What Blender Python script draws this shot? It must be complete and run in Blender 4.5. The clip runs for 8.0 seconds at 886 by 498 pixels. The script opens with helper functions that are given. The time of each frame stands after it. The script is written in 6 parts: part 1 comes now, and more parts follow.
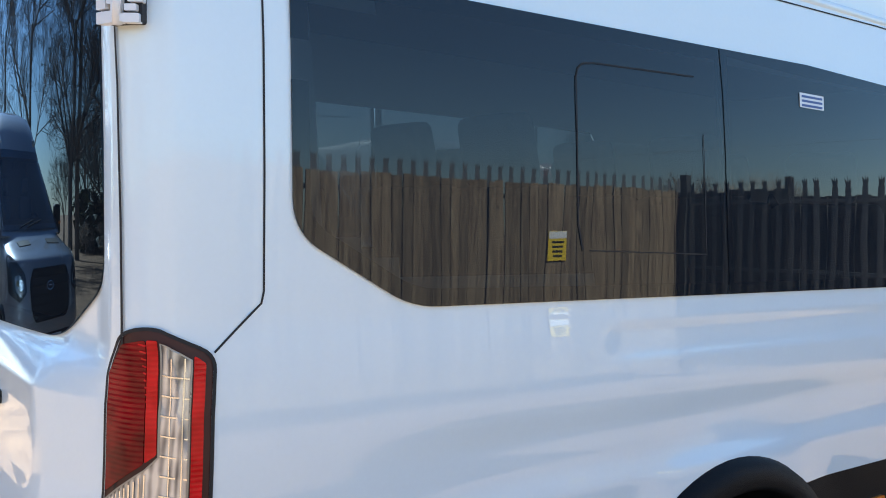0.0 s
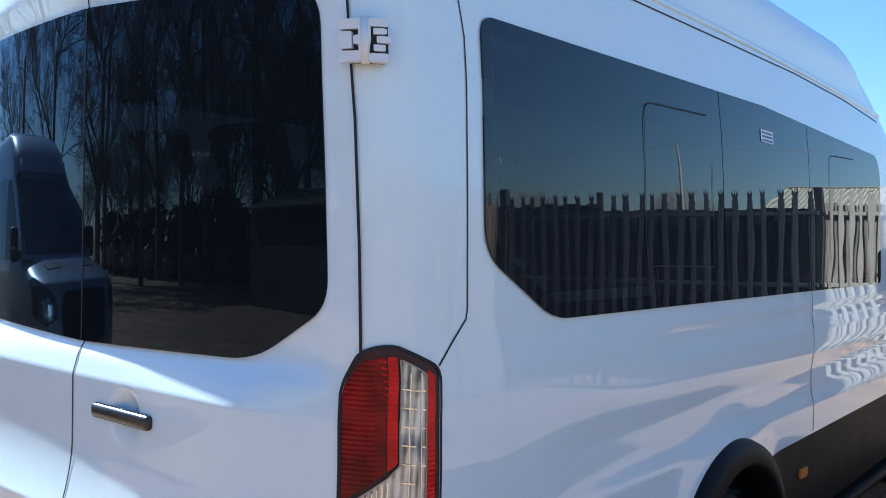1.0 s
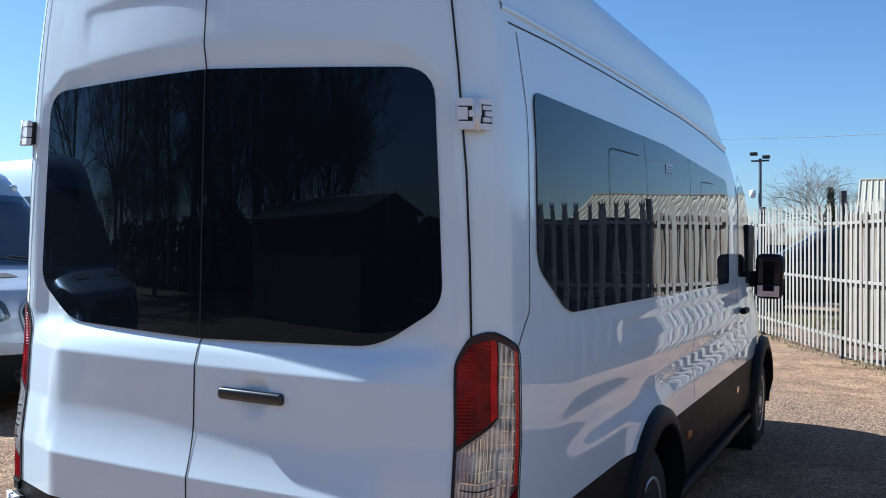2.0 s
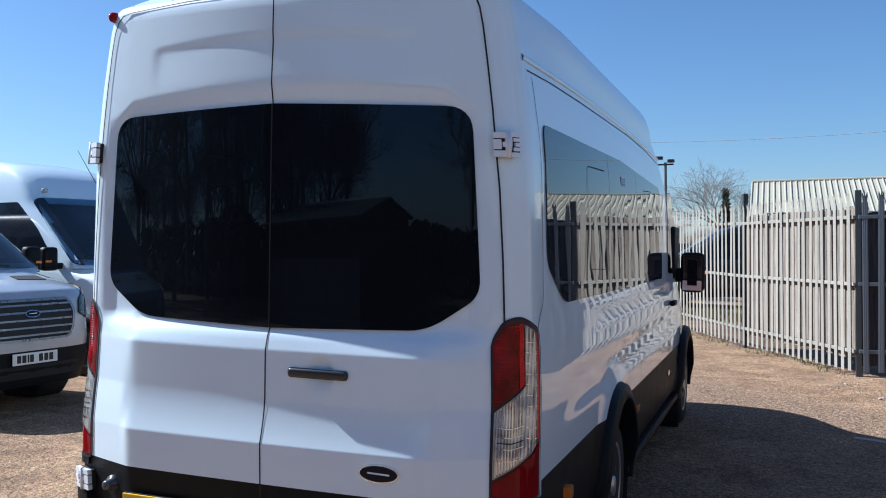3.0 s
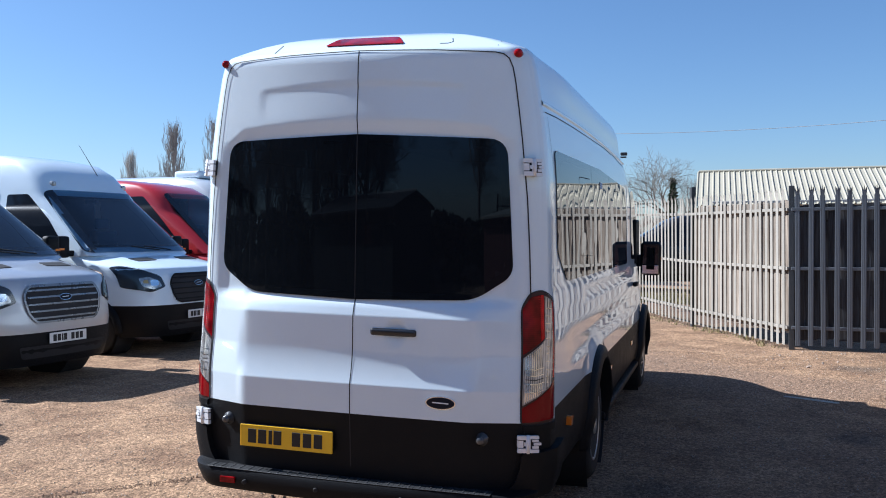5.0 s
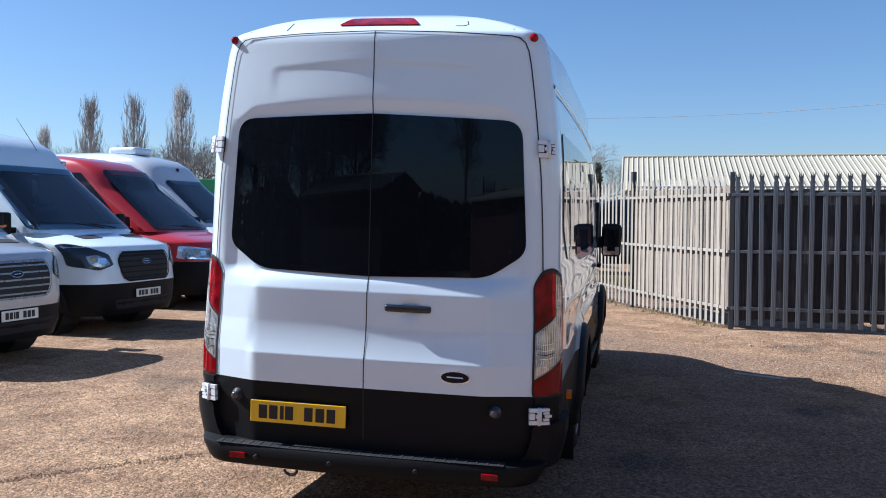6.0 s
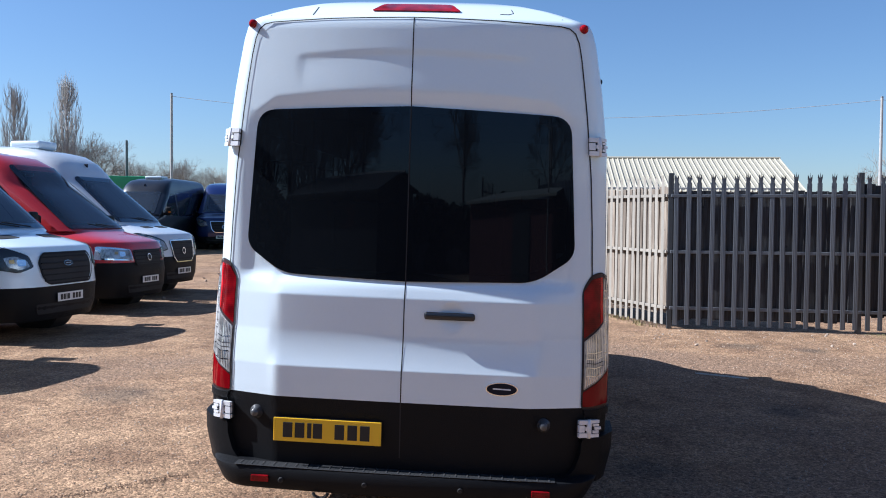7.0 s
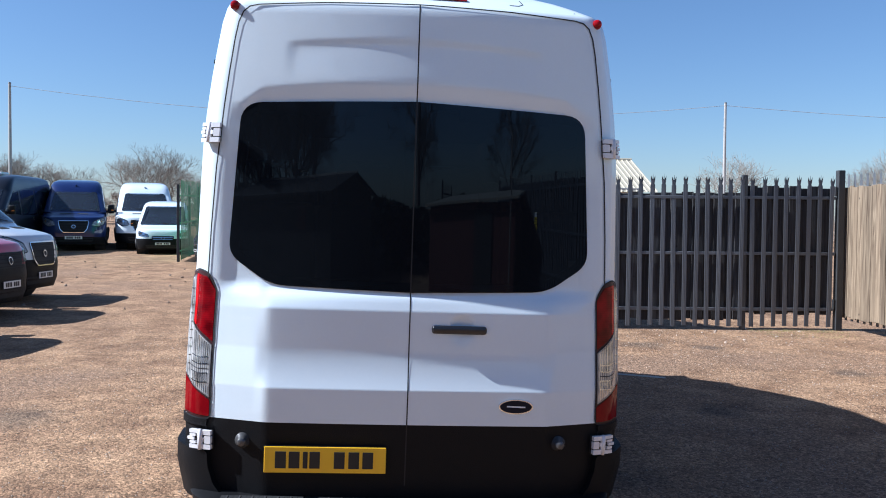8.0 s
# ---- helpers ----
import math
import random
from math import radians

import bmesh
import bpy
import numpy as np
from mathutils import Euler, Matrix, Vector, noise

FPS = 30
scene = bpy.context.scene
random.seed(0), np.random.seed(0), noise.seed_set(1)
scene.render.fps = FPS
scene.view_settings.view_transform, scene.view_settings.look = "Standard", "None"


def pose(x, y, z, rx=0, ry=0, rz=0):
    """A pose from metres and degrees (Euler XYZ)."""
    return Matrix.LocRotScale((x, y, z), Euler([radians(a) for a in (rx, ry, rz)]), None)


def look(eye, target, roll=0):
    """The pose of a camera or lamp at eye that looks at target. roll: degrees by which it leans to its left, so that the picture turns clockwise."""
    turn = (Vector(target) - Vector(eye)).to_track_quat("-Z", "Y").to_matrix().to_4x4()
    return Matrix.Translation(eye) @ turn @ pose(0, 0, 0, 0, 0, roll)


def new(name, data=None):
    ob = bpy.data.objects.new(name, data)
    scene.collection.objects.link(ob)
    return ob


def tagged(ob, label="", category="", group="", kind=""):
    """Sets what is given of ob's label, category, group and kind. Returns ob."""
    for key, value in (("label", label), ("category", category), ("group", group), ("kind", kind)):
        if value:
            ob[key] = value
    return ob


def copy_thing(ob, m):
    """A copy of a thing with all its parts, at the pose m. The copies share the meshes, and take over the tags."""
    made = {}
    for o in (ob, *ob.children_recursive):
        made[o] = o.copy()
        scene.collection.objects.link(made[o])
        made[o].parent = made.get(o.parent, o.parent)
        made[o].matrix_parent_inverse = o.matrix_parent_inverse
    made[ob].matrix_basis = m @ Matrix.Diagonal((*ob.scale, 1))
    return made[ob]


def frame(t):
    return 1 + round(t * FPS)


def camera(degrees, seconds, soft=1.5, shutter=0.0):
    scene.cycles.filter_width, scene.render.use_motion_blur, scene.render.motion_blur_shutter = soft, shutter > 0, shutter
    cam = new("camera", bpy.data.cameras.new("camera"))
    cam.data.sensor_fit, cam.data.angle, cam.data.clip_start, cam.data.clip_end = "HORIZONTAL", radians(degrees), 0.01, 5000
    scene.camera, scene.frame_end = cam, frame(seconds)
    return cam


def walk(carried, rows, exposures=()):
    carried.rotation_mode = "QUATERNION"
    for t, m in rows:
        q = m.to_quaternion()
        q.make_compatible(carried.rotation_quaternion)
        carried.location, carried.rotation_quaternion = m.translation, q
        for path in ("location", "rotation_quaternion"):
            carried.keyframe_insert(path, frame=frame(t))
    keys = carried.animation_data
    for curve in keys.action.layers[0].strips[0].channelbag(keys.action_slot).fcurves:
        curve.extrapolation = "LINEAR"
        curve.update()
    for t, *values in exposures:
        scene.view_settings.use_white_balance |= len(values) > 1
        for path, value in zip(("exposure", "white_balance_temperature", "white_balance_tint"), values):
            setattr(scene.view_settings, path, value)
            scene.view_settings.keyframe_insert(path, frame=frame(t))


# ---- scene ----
cam = camera(52.5, 8.0, 1.0)
PATH = [
    (0, (-0.418, -2.555, 1.525), (0.77, -0.947, 1.478), 1.1),
    (0.5, (-0.797, -2.348, 1.471), (0.564, -0.883, 1.455), 0.6),
    (1, (-1.197, -2.094, 1.531), (0.37, -0.852, 1.521), 0.5),
    (2.3, (-2.406, -1.83, 1.561), (-0.58, -1.013, 1.566), 0.0),
    (2.5, (-2.557, -1.778, 1.565), (-0.713, -1.003, 1.57), -0.1),
    (3, (-2.891, -1.744, 1.565), (-1.015, -1.051, 1.568), -0.3),
    (3.5, (-3.204, -1.795, 1.579), (-1.319, -1.125, 1.58), -0.3),
    (4, (-3.558, -1.762, 1.577), (-1.667, -1.111, 1.578), -0.2),
    (4.5, (-3.858, -1.768, 1.579), (-1.961, -1.135, 1.577), -0.3),
    (4.7, (-3.998, -1.767, 1.598), (-2.096, -1.149, 1.585), -0.4),
    (5.8, (-4.415, -1.43, 1.579), (-2.469, -0.973, 1.521), 0.3),
    (6, (-4.404, -1.306, 1.58), (-2.448, -0.892, 1.512), 0.3),
    (6.5, (-4.277, -0.948, 1.584), (-2.302, -0.639, 1.511), 0.5),
    (7, (-4.22, -0.528, 1.584), (-2.229, -0.355, 1.516), 0.5),
    (7.5, (-4.106, -0.151, 1.575), (-2.107, -0.163, 1.505), 0.5),
    (8, (-3.896, 0.196, 1.61), (-1.904, 0.033, 1.541), 0.5),
]
EXPOSURES = [(0.0, 2.38, 5820, -1), (0.5, 1.96, 5560, -1), (1.0, 1.77, 5220, 1), (1.2, 1.64, 5200, 2), (2.5, 0.965, 5230, 6.5), (3.1, 0.955, 5265, 7), (3.6, 0.99, 5295, 8), (4.5, 1.015, 5350, 9.5), (6.0, 0.99, 5440, 11), (8.0, 0.99, 5430, 11.5)]
walk(cam, [(t, look(eye, target, roll)) for t, eye, target, roll in PATH], EXPOSURES)

# ---- light ----
SUN_WAY = Vector((0.008, 1.0, 0.83)).normalized()
sky_world = bpy.data.worlds.new("sky")
scene.world = sky_world
sky_world.use_nodes = True
wt = sky_world.node_tree
sky = wt.nodes.new("ShaderNodeTexSky")
sky.sky_type, sky.sun_disc = "NISHITA", False
sky.sun_elevation = math.asin(SUN_WAY.z)
sky.sun_rotation = math.atan2(SUN_WAY.x, SUN_WAY.y)
sky.air_density, sky.dust_density, sky.ozone_density = 1.0, 0.40, 4.4
wt.links.new(sky.outputs[0], wt.nodes["Background"].inputs[0])
wt.nodes["Background"].inputs[1].default_value = 0.058
sun_data = bpy.data.lights.new("sun", "SUN")
sun_data.energy, sun_data.angle, sun_data.color = 5.0, radians(0.55), (1.0, 0.94, 0.85)
sun = new("sun", sun_data)
sun.matrix_world = look(Vector((0, 0, 30)) + SUN_WAY * 20, (0, 0, 30))


# ---- materials ----
def nodes_of(m):
    m.use_nodes = True
    return m.node_tree.nodes, m.node_tree.links, m.node_tree.nodes["Principled BSDF"]


def plain(name, color, rough=0.5, metal=0.0, coat=0.0, vary=0.06, scale=6.0, bump=0.0, bump_scale=60.0, rough_vary=0.08, spread=0.0):
    """A surface with grain at two scales, roughness wear and fine relief."""
    m = bpy.data.materials.new(name)
    n, l, p = nodes_of(m)
    p.inputs["Metallic"].default_value = metal
    p.inputs["Coat Weight"].default_value = coat
    p.inputs["Coat Roughness"].default_value = 0.008
    p.inputs["Specular IOR Level"].default_value = 0.15 if coat == 1.0 else 0.5
    co = n.new("ShaderNodeTexCoord")
    big = n.new("ShaderNodeTexNoise")
    big.inputs["Scale"].default_value, big.inputs["Detail"].default_value = scale, 6
    fine = n.new("ShaderNodeTexNoise")
    fine.inputs["Scale"].default_value, fine.inputs["Detail"].default_value = bump_scale, 4
    for t in (big, fine):
        l.new(co.outputs["Object"], t.inputs["Vector"])
    mixn = n.new("ShaderNodeMath")
    mixn.operation = "MULTIPLY_ADD"
    mixn.inputs[1].default_value = 0.4
    l.new(fine.outputs[0], mixn.inputs[0])
    l.new(big.outputs[0], mixn.inputs[2])
    ramp = n.new("ShaderNodeMapRange")
    ramp.inputs[1].default_value, ramp.inputs[2].default_value = 0.35, 1.05
    ramp.inputs[3].default_value, ramp.inputs[4].default_value = 1 - vary, 1 + vary
    l.new(mixn.outputs[0], ramp.inputs[0])
    value = ramp.outputs[0]
    if spread:
        info = n.new("ShaderNodeObjectInfo")
        r2 = n.new("ShaderNodeMapRange")
        r2.inputs[3].default_value, r2.inputs[4].default_value = 1 - spread, 1 + spread
        l.new(info.outputs["Random"], r2.inputs[0])
        mul = n.new("ShaderNodeMath")
        mul.operation = "MULTIPLY"
        l.new(value, mul.inputs[0])
        l.new(r2.outputs[0], mul.inputs[1])
        value = mul.outputs[0]
    sc = n.new("ShaderNodeVectorMath")
    sc.operation = "SCALE"
    sc.inputs[0].default_value = color
    l.new(value, sc.inputs["Scale"])
    l.new(sc.outputs[0], p.inputs["Base Color"])
    rr = n.new("ShaderNodeMapRange")
    rr.inputs[3].default_value, rr.inputs[4].default_value = max(0.02, rough - rough_vary), min(1, rough + rough_vary)
    l.new(big.outputs[0], rr.inputs[0])
    l.new(rr.outputs[0], p.inputs["Roughness"])
    if bump:
        b = n.new("ShaderNodeBump")
        b.inputs["Strength"].default_value, b.inputs["Distance"].default_value = bump, 0.01
        l.new(fine.outputs[0], b.inputs["Height"])
        l.new(b.outputs[0], p.inputs["Normal"])
    return m


def tinted_glass(name, tint, ior=1.6, wave=0.0, haze=0.0, sheen=(1, 1, 1)):
    """A thin pane: what passes is tinted, what is reflected grows towards grazing."""
    m = bpy.data.materials.new(name)
    n, l, p = nodes_of(m)
    clear, gloss, mixs, fres = (n.new("ShaderNodeBsdfTransparent"), n.new("ShaderNodeBsdfGlossy"), n.new("ShaderNodeMixShader"), n.new("ShaderNodeFresnel"))
    clear.inputs[0].default_value = (*tint, 1)
    gloss.inputs["Roughness"].default_value = 0.0
    gloss.inputs[0].default_value = (*sheen, 1)
    fres.inputs[0].default_value = ior
    l.new(fres.outputs[0], mixs.inputs[0])
    l.new(clear.outputs[0], mixs.inputs[1])
    l.new(gloss.outputs[0], mixs.inputs[2])
    if haze:
        # even bluish film: sky haze put into the pane's colour to lift its blacks
        film, over = n.new("ShaderNodeBsdfDiffuse"), n.new("ShaderNodeMixShader")
        film.inputs[0].default_value = (0.34, 0.43, 0.58, 1)
        over.inputs[0].default_value = haze
        l.new(mixs.outputs[0], over.inputs[1])
        l.new(film.outputs[0], over.inputs[2])
        l.new(over.outputs[0], n["Material Output"].inputs[0])
    else:
        l.new(mixs.outputs[0], n["Material Output"].inputs[0])
    if wave:
        co, noi, b = n.new("ShaderNodeTexCoord"), n.new("ShaderNodeTexNoise"), n.new("ShaderNodeBump")
        noi.inputs["Scale"].default_value, noi.inputs["Detail"].default_value = 3.0, 1
        b.inputs["Strength"].default_value, b.inputs["Distance"].default_value = wave, 0.01
        l.new(co.outputs["Object"], noi.inputs["Vector"])
        l.new(noi.outputs[0], b.inputs["Height"])
        l.new(b.outputs[0], gloss.inputs["Normal"])
    return m


PAINT_WHITE = plain("white_paint", (0.725, 0.822, 0.880), 0.35, 0, 1.0, 0.03, 1.5, 0.0, 90)
GRILLE_GREY = plain("grey_grille_bars", (0.26, 0.265, 0.27), 0.28, 0.6)
PAINT_SILVER = plain("silver_paint", (0.47, 0.485, 0.51), 0.35, 0.35, 1.0, 0.03, 1.5)
PAINT_PEARL = plain("pearl_silver_paint", (0.60, 0.63, 0.655), 0.35, 0.1, 1.0, 0.03, 1.5)
PAINT_GREY = plain("graphite_paint", (0.27, 0.28, 0.30), 0.35, 0.3, 1.0, 0.03, 1.5)
PAINT_RED = plain("red_paint", (0.42, 0.02, 0.025), 0.35, 0, 1.0, 0.05, 1.5)
PAINT_BLUE = plain("blue_paint", (0.008, 0.018, 0.085), 0.35, 0, 1.0, 0.05, 1.5)
PAINT_BLACK = plain("black_paint", (0.010, 0.011, 0.015), 0.3, 0, 0.4, 0.05, 1.5)
PLASTIC = plain("black_plastic", (0.0075, 0.008, 0.0095), 0.5, 0, 0, 0.12, 5, 0.25, 300)
PLASTIC.node_tree.nodes["Principled BSDF"].inputs["Specular IOR Level"].default_value = 0.14
RUBBER = plain("rubber", (0.012, 0.012, 0.013), 0.75, 0, 0, 0.2, 8, 0.3, 80)
STEP_GREY = plain("worn_step_plastic", (0.03, 0.031, 0.033), 0.45, 0, 0, 0.2, 8, 0.2, 200)
BUFFER = plain("grey_buffer", (0.09, 0.09, 0.092), 0.25, 0.4)
SEAM = plain("seam_rubber", (0.012, 0.012, 0.014), 0.7)
FRIT = plain("black_glass_border", (0.008, 0.009, 0.011), 0.05, 0, 0.5, 0.03)
GLASS_SIDE = tinted_glass("side_privacy_glass", (0.12, 0.13, 0.135), 1.44, 0.06, 0.034)
GLASS_DARK = tinted_glass("privacy_glass", (0.018, 0.022, 0.027), 1.345, 0.02, 0.017, (0.58, 0.76, 1.0))
SCREEN_GLASS = tinted_glass("windscreen_glass", (0.50, 0.60, 0.66), 1.47, 0.0, 0.055)
LAMP_COVER = tinted_glass("lamp_cover", (0.92, 0.93, 0.94), 1.45)
WINDSCREEN = plain("dark_windscreen", (0.010, 0.013, 0.019), 0.03, 0, 0.0, 0.5, 1.8, 0, 60, 0.01)
WINDSCREEN.node_tree.nodes["Principled BSDF"].inputs["IOR"].default_value = 1.30


def lens_material(name, deep, bright, way="Z", weight=0.09, metal=0.0):
    """A moulded lamp lens: fine cross ribs, darker and brighter cells, a glossy face."""
    m = bpy.data.materials.new(name)
    n, l, p = nodes_of(m)
    co, rib, cell, rampn = n.new("ShaderNodeTexCoord"), n.new("ShaderNodeTexWave"), n.new("ShaderNodeTexNoise"), n.new("ShaderNodeValToRGB")
    rib.bands_direction = way
    rib.inputs["Scale"].default_value, rib.inputs["Distortion"].default_value = 32.0, 0.3
    cell.inputs["Scale"].default_value, cell.inputs["Detail"].default_value = 14.0, 2
    half = n.new("ShaderNodeMath")
    half.operation = "MULTIPLY_ADD"
    half.inputs[1].default_value = weight
    for t in (rib, cell):
        l.new(co.outputs["Object"], t.inputs["Vector"])
    l.new(rib.outputs["Fac"], half.inputs[0])
    l.new(cell.outputs[0], half.inputs[2])
    e = rampn.color_ramp.elements
    e[0].position, e[0].color = 0.36, (*deep, 1)
    e[1].position, e[1].color = 0.80, (*bright, 1)
    l.new(half.outputs[0], rampn.inputs[0])
    l.new(rampn.outputs[0], p.inputs["Base Color"])
    b = n.new("ShaderNodeBump")
    b.inputs["Strength"].default_value, b.inputs["Distance"].default_value = 0.12, 0.003
    l.new(rib.outputs["Fac"], b.inputs["Height"])
    l.new(b.outputs[0], p.inputs["Normal"])
    p.inputs["Roughness"].default_value = 0.05
    p.inputs["Metallic"].default_value = metal
    p.inputs["IOR"].default_value = 1.32
    return m


RED_LENS = lens_material("red_lens", (0.14, 0.002, 0.004), (0.40, 0.004, 0.008))
BRIGHT_RED = lens_material("bright_red_lens", (0.42, 0.004, 0.006), (0.75, 0.015, 0.02))
DEEP_RED = plain("deep_red_lens", (0.175, 0.002, 0.005), 0.05, 0, 0, 0.25, 9, 0, 60, 0.02)
DEEP_RED.node_tree.nodes["Principled BSDF"].inputs["IOR"].default_value = 1.28
BRAKE_LENS = lens_material("brake_lens", (0.085, 0.001, 0.003), (0.30, 0.004, 0.009), "Z", 0.06)
DARK_RED = plain("dark_red_border", (0.030, 0.001, 0.002), 0.5, 0, 0.0, 0.1, 30)
CLEAR_LENS = lens_material("clear_lens", (0.13, 0.13, 0.135), (0.66, 0.66, 0.65), "Y", 0.30, 0.4)
ORANGE_LENS = plain("orange_lens", (0.75, 0.22, 0.02), 0.15, 0, 1.0)
CHROME = plain("chrome", (0.75, 0.76, 0.78), 0.1, 1.0, 0, 0.04)
DULL_RIM = plain("dull_steel_rim", (0.10, 0.10, 0.105), 0.5, 0.4, 0, 0.15, 12)
ALLOY = plain("steel_rim", (0.5, 0.51, 0.52), 0.35, 0.8, 0, 0.12, 12)
YELLOW = plain("yellow_plate", (0.88, 0.52, 0.008), 0.4, 0, 0.1, 0.05)
WHITE_PLATE = plain("white_plate", (0.75, 0.75, 0.72), 0.35, 0, 0.6, 0.05)
INK = plain("black_ink", (0.012, 0.012, 0.012), 0.5)
BADGE = plain("badge_blue", (0.004, 0.007, 0.018), 0.45, 0, 0.0)
BADGE.node_tree.nodes["Principled BSDF"].inputs["Specular IOR Level"].default_value = 0.2
WHITE_TRIM = plain("white_hinge_paint", (0.74, 0.75, 0.77), 0.4, 0, 0.3, 0.05)
STICKER = plain("white_sticker", (0.75, 0.77, 0.8), 0.5)
BLUE_INK = plain("blue_ink", (0.05, 0.1, 0.3), 0.5)
YELLOW_SIGN = plain("yellow_sign", (0.75, 0.55, 0.03), 0.45)
SEAT_CLOTH = plain("grey_seat_cloth", (0.10, 0.11, 0.13), 0.9, 0, 0, 0.2, 20, 0.3, 200)
CABIN = plain("grey_cabin_lining", (0.16, 0.16, 0.16), 0.85)
GALVA = plain("galvanised_steel", (0.285, 0.258, 0.215), 0.75, 0.0, 0, 0.14, 9, 0.12, 70, 0.1, 0.12)
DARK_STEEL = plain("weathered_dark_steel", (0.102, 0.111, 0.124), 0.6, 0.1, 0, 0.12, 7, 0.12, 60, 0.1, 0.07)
POST_STEEL = plain("dark_post_paint", (0.05, 0.053, 0.056), 0.55, 0.2, 0, 0.2, 7)
CONCRETE = plain("concrete", (0.4, 0.39, 0.37), 0.85, 0, 0, 0.15, 5, 0.4, 60)
GREEN_STEEL = plain("green_painted_steel", (0.045, 0.34, 0.13), 0.5, 0, 0.2, 0.1, 4)
ROOF_SHEET = plain("cream_roof_sheet", (0.41, 0.375, 0.285), 0.55, 0.0, 0, 0.08, 0.6)
BARK = plain("bark", (0.25, 0.225, 0.19), 0.9, 0, 0, 0.25, 4)
IVY = plain("ivy_leaves", (0.05, 0.07, 0.035), 0.6, 0, 0, 0.4, 3)
BRICK_RED = plain("red_brown_sheet", (0.14, 0.045, 0.035), 0.7, 0, 0, 0.2, 3)
SHED_DARK = plain("dark_weatherboard", (0.05, 0.045, 0.04), 0.8, 0, 0, 0.2, 3)
WOOD_TWIG = plain("far_twigs", (0.36, 0.31, 0.26), 0.95, 0, 0, 0.25, 1.0)


def wood_material(name, color):
    """Weathered boards: long vertical grain, knots and grey streaks."""
    m = bpy.data.materials.new(name)
    n, l, p = nodes_of(m)
    co, mp = n.new("ShaderNodeTexCoord"), n.new("ShaderNodeMapping")
    mp.inputs["Scale"].default_value = (14, 14, 0.9)
    info = n.new("ShaderNodeObjectInfo")
    off = n.new("ShaderNodeVectorMath")
    off.operation = "MULTIPLY_ADD"
    l.new(co.outputs["Object"], mp.inputs[0])
    comb = n.new("ShaderNodeCombineXYZ")
    for k in range(3):
        l.new(info.outputs["Random"], comb.inputs[k])
    off.inputs[1].default_value = (37, 53, 29)
    l.new(comb.outputs[0], off.inputs[0])
    l.new(mp.outputs[0], off.inputs[2])
    g = n.new("ShaderNodeTexNoise")
    g.inputs["Scale"].default_value, g.inputs["Detail"].default_value, g.inputs["Distortion"].default_value = 1.6, 8, 1.2
    l.new(off.outputs[0], g.inputs["Vector"])
    r = n.new("ShaderNodeValToRGB")
    e = r.color_ramp.elements
    e[0].position, e[0].color = 0.34, (color[0] * 0.5, color[1] * 0.45, color[2] * 0.42, 1)
    e[1].position, e[1].color = 0.68, (color[0] * 1.25, color[1] * 1.25, color[2] * 1.25, 1)
    l.new(g.outputs[0], r.inputs[0])
    mr = n.new("ShaderNodeMapRange")
    mr.inputs[3].default_value, mr.inputs[4].default_value = 0.72, 1.25
    l.new(info.outputs["Random"], mr.inputs[0])
    # small dark knots, strewn anew on every board
    spot, knot, seat_at, dim = n.new("ShaderNodeTexVoronoi"), n.new("ShaderNodeMapRange"), n.new("ShaderNodeVectorMath"), n.new("ShaderNodeMath")
    seat_at.operation, dim.operation = "MULTIPLY_ADD", "MULTIPLY"
    seat_at.inputs[1].default_value = (11, 17, 23)
    l.new(comb.outputs[0], seat_at.inputs[0])
    l.new(co.outputs["Object"], seat_at.inputs[2])
    spot.inputs["Scale"].default_value = 4.0
    l.new(seat_at.outputs[0], spot.inputs["Vector"])
    knot.inputs[1].default_value, knot.inputs[2].default_value = 0.04, 0.09
    knot.inputs[3].default_value, knot.inputs[4].default_value = 0.4, 1.0
    l.new(spot.outputs["Distance"], knot.inputs[0])
    l.new(mr.outputs[0], dim.inputs[0])
    l.new(knot.outputs[0], dim.inputs[1])
    sc = n.new("ShaderNodeVectorMath")
    sc.operation = "SCALE"
    l.new(r.outputs[0], sc.inputs[0])
    l.new(dim.outputs[0], sc.inputs["Scale"])
    l.new(sc.outputs[0], p.inputs["Base Color"])
    p.inputs["Roughness"].default_value = 0.85
    b = n.new("ShaderNodeBump")
    b.inputs["Strength"].default_value, b.inputs["Distance"].default_value = 0.5, 0.006
    l.new(g.outputs[0], b.inputs["Height"])
    l.new(b.outputs[0], p.inputs["Normal"])
    return m


TIMBER = wood_material("weathered_timber", (0.215, 0.166, 0.110))
TIMBER_GREY = wood_material("grey_weathered_timber", (0.24, 0.20, 0.158))
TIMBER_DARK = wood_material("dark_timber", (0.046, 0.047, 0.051))


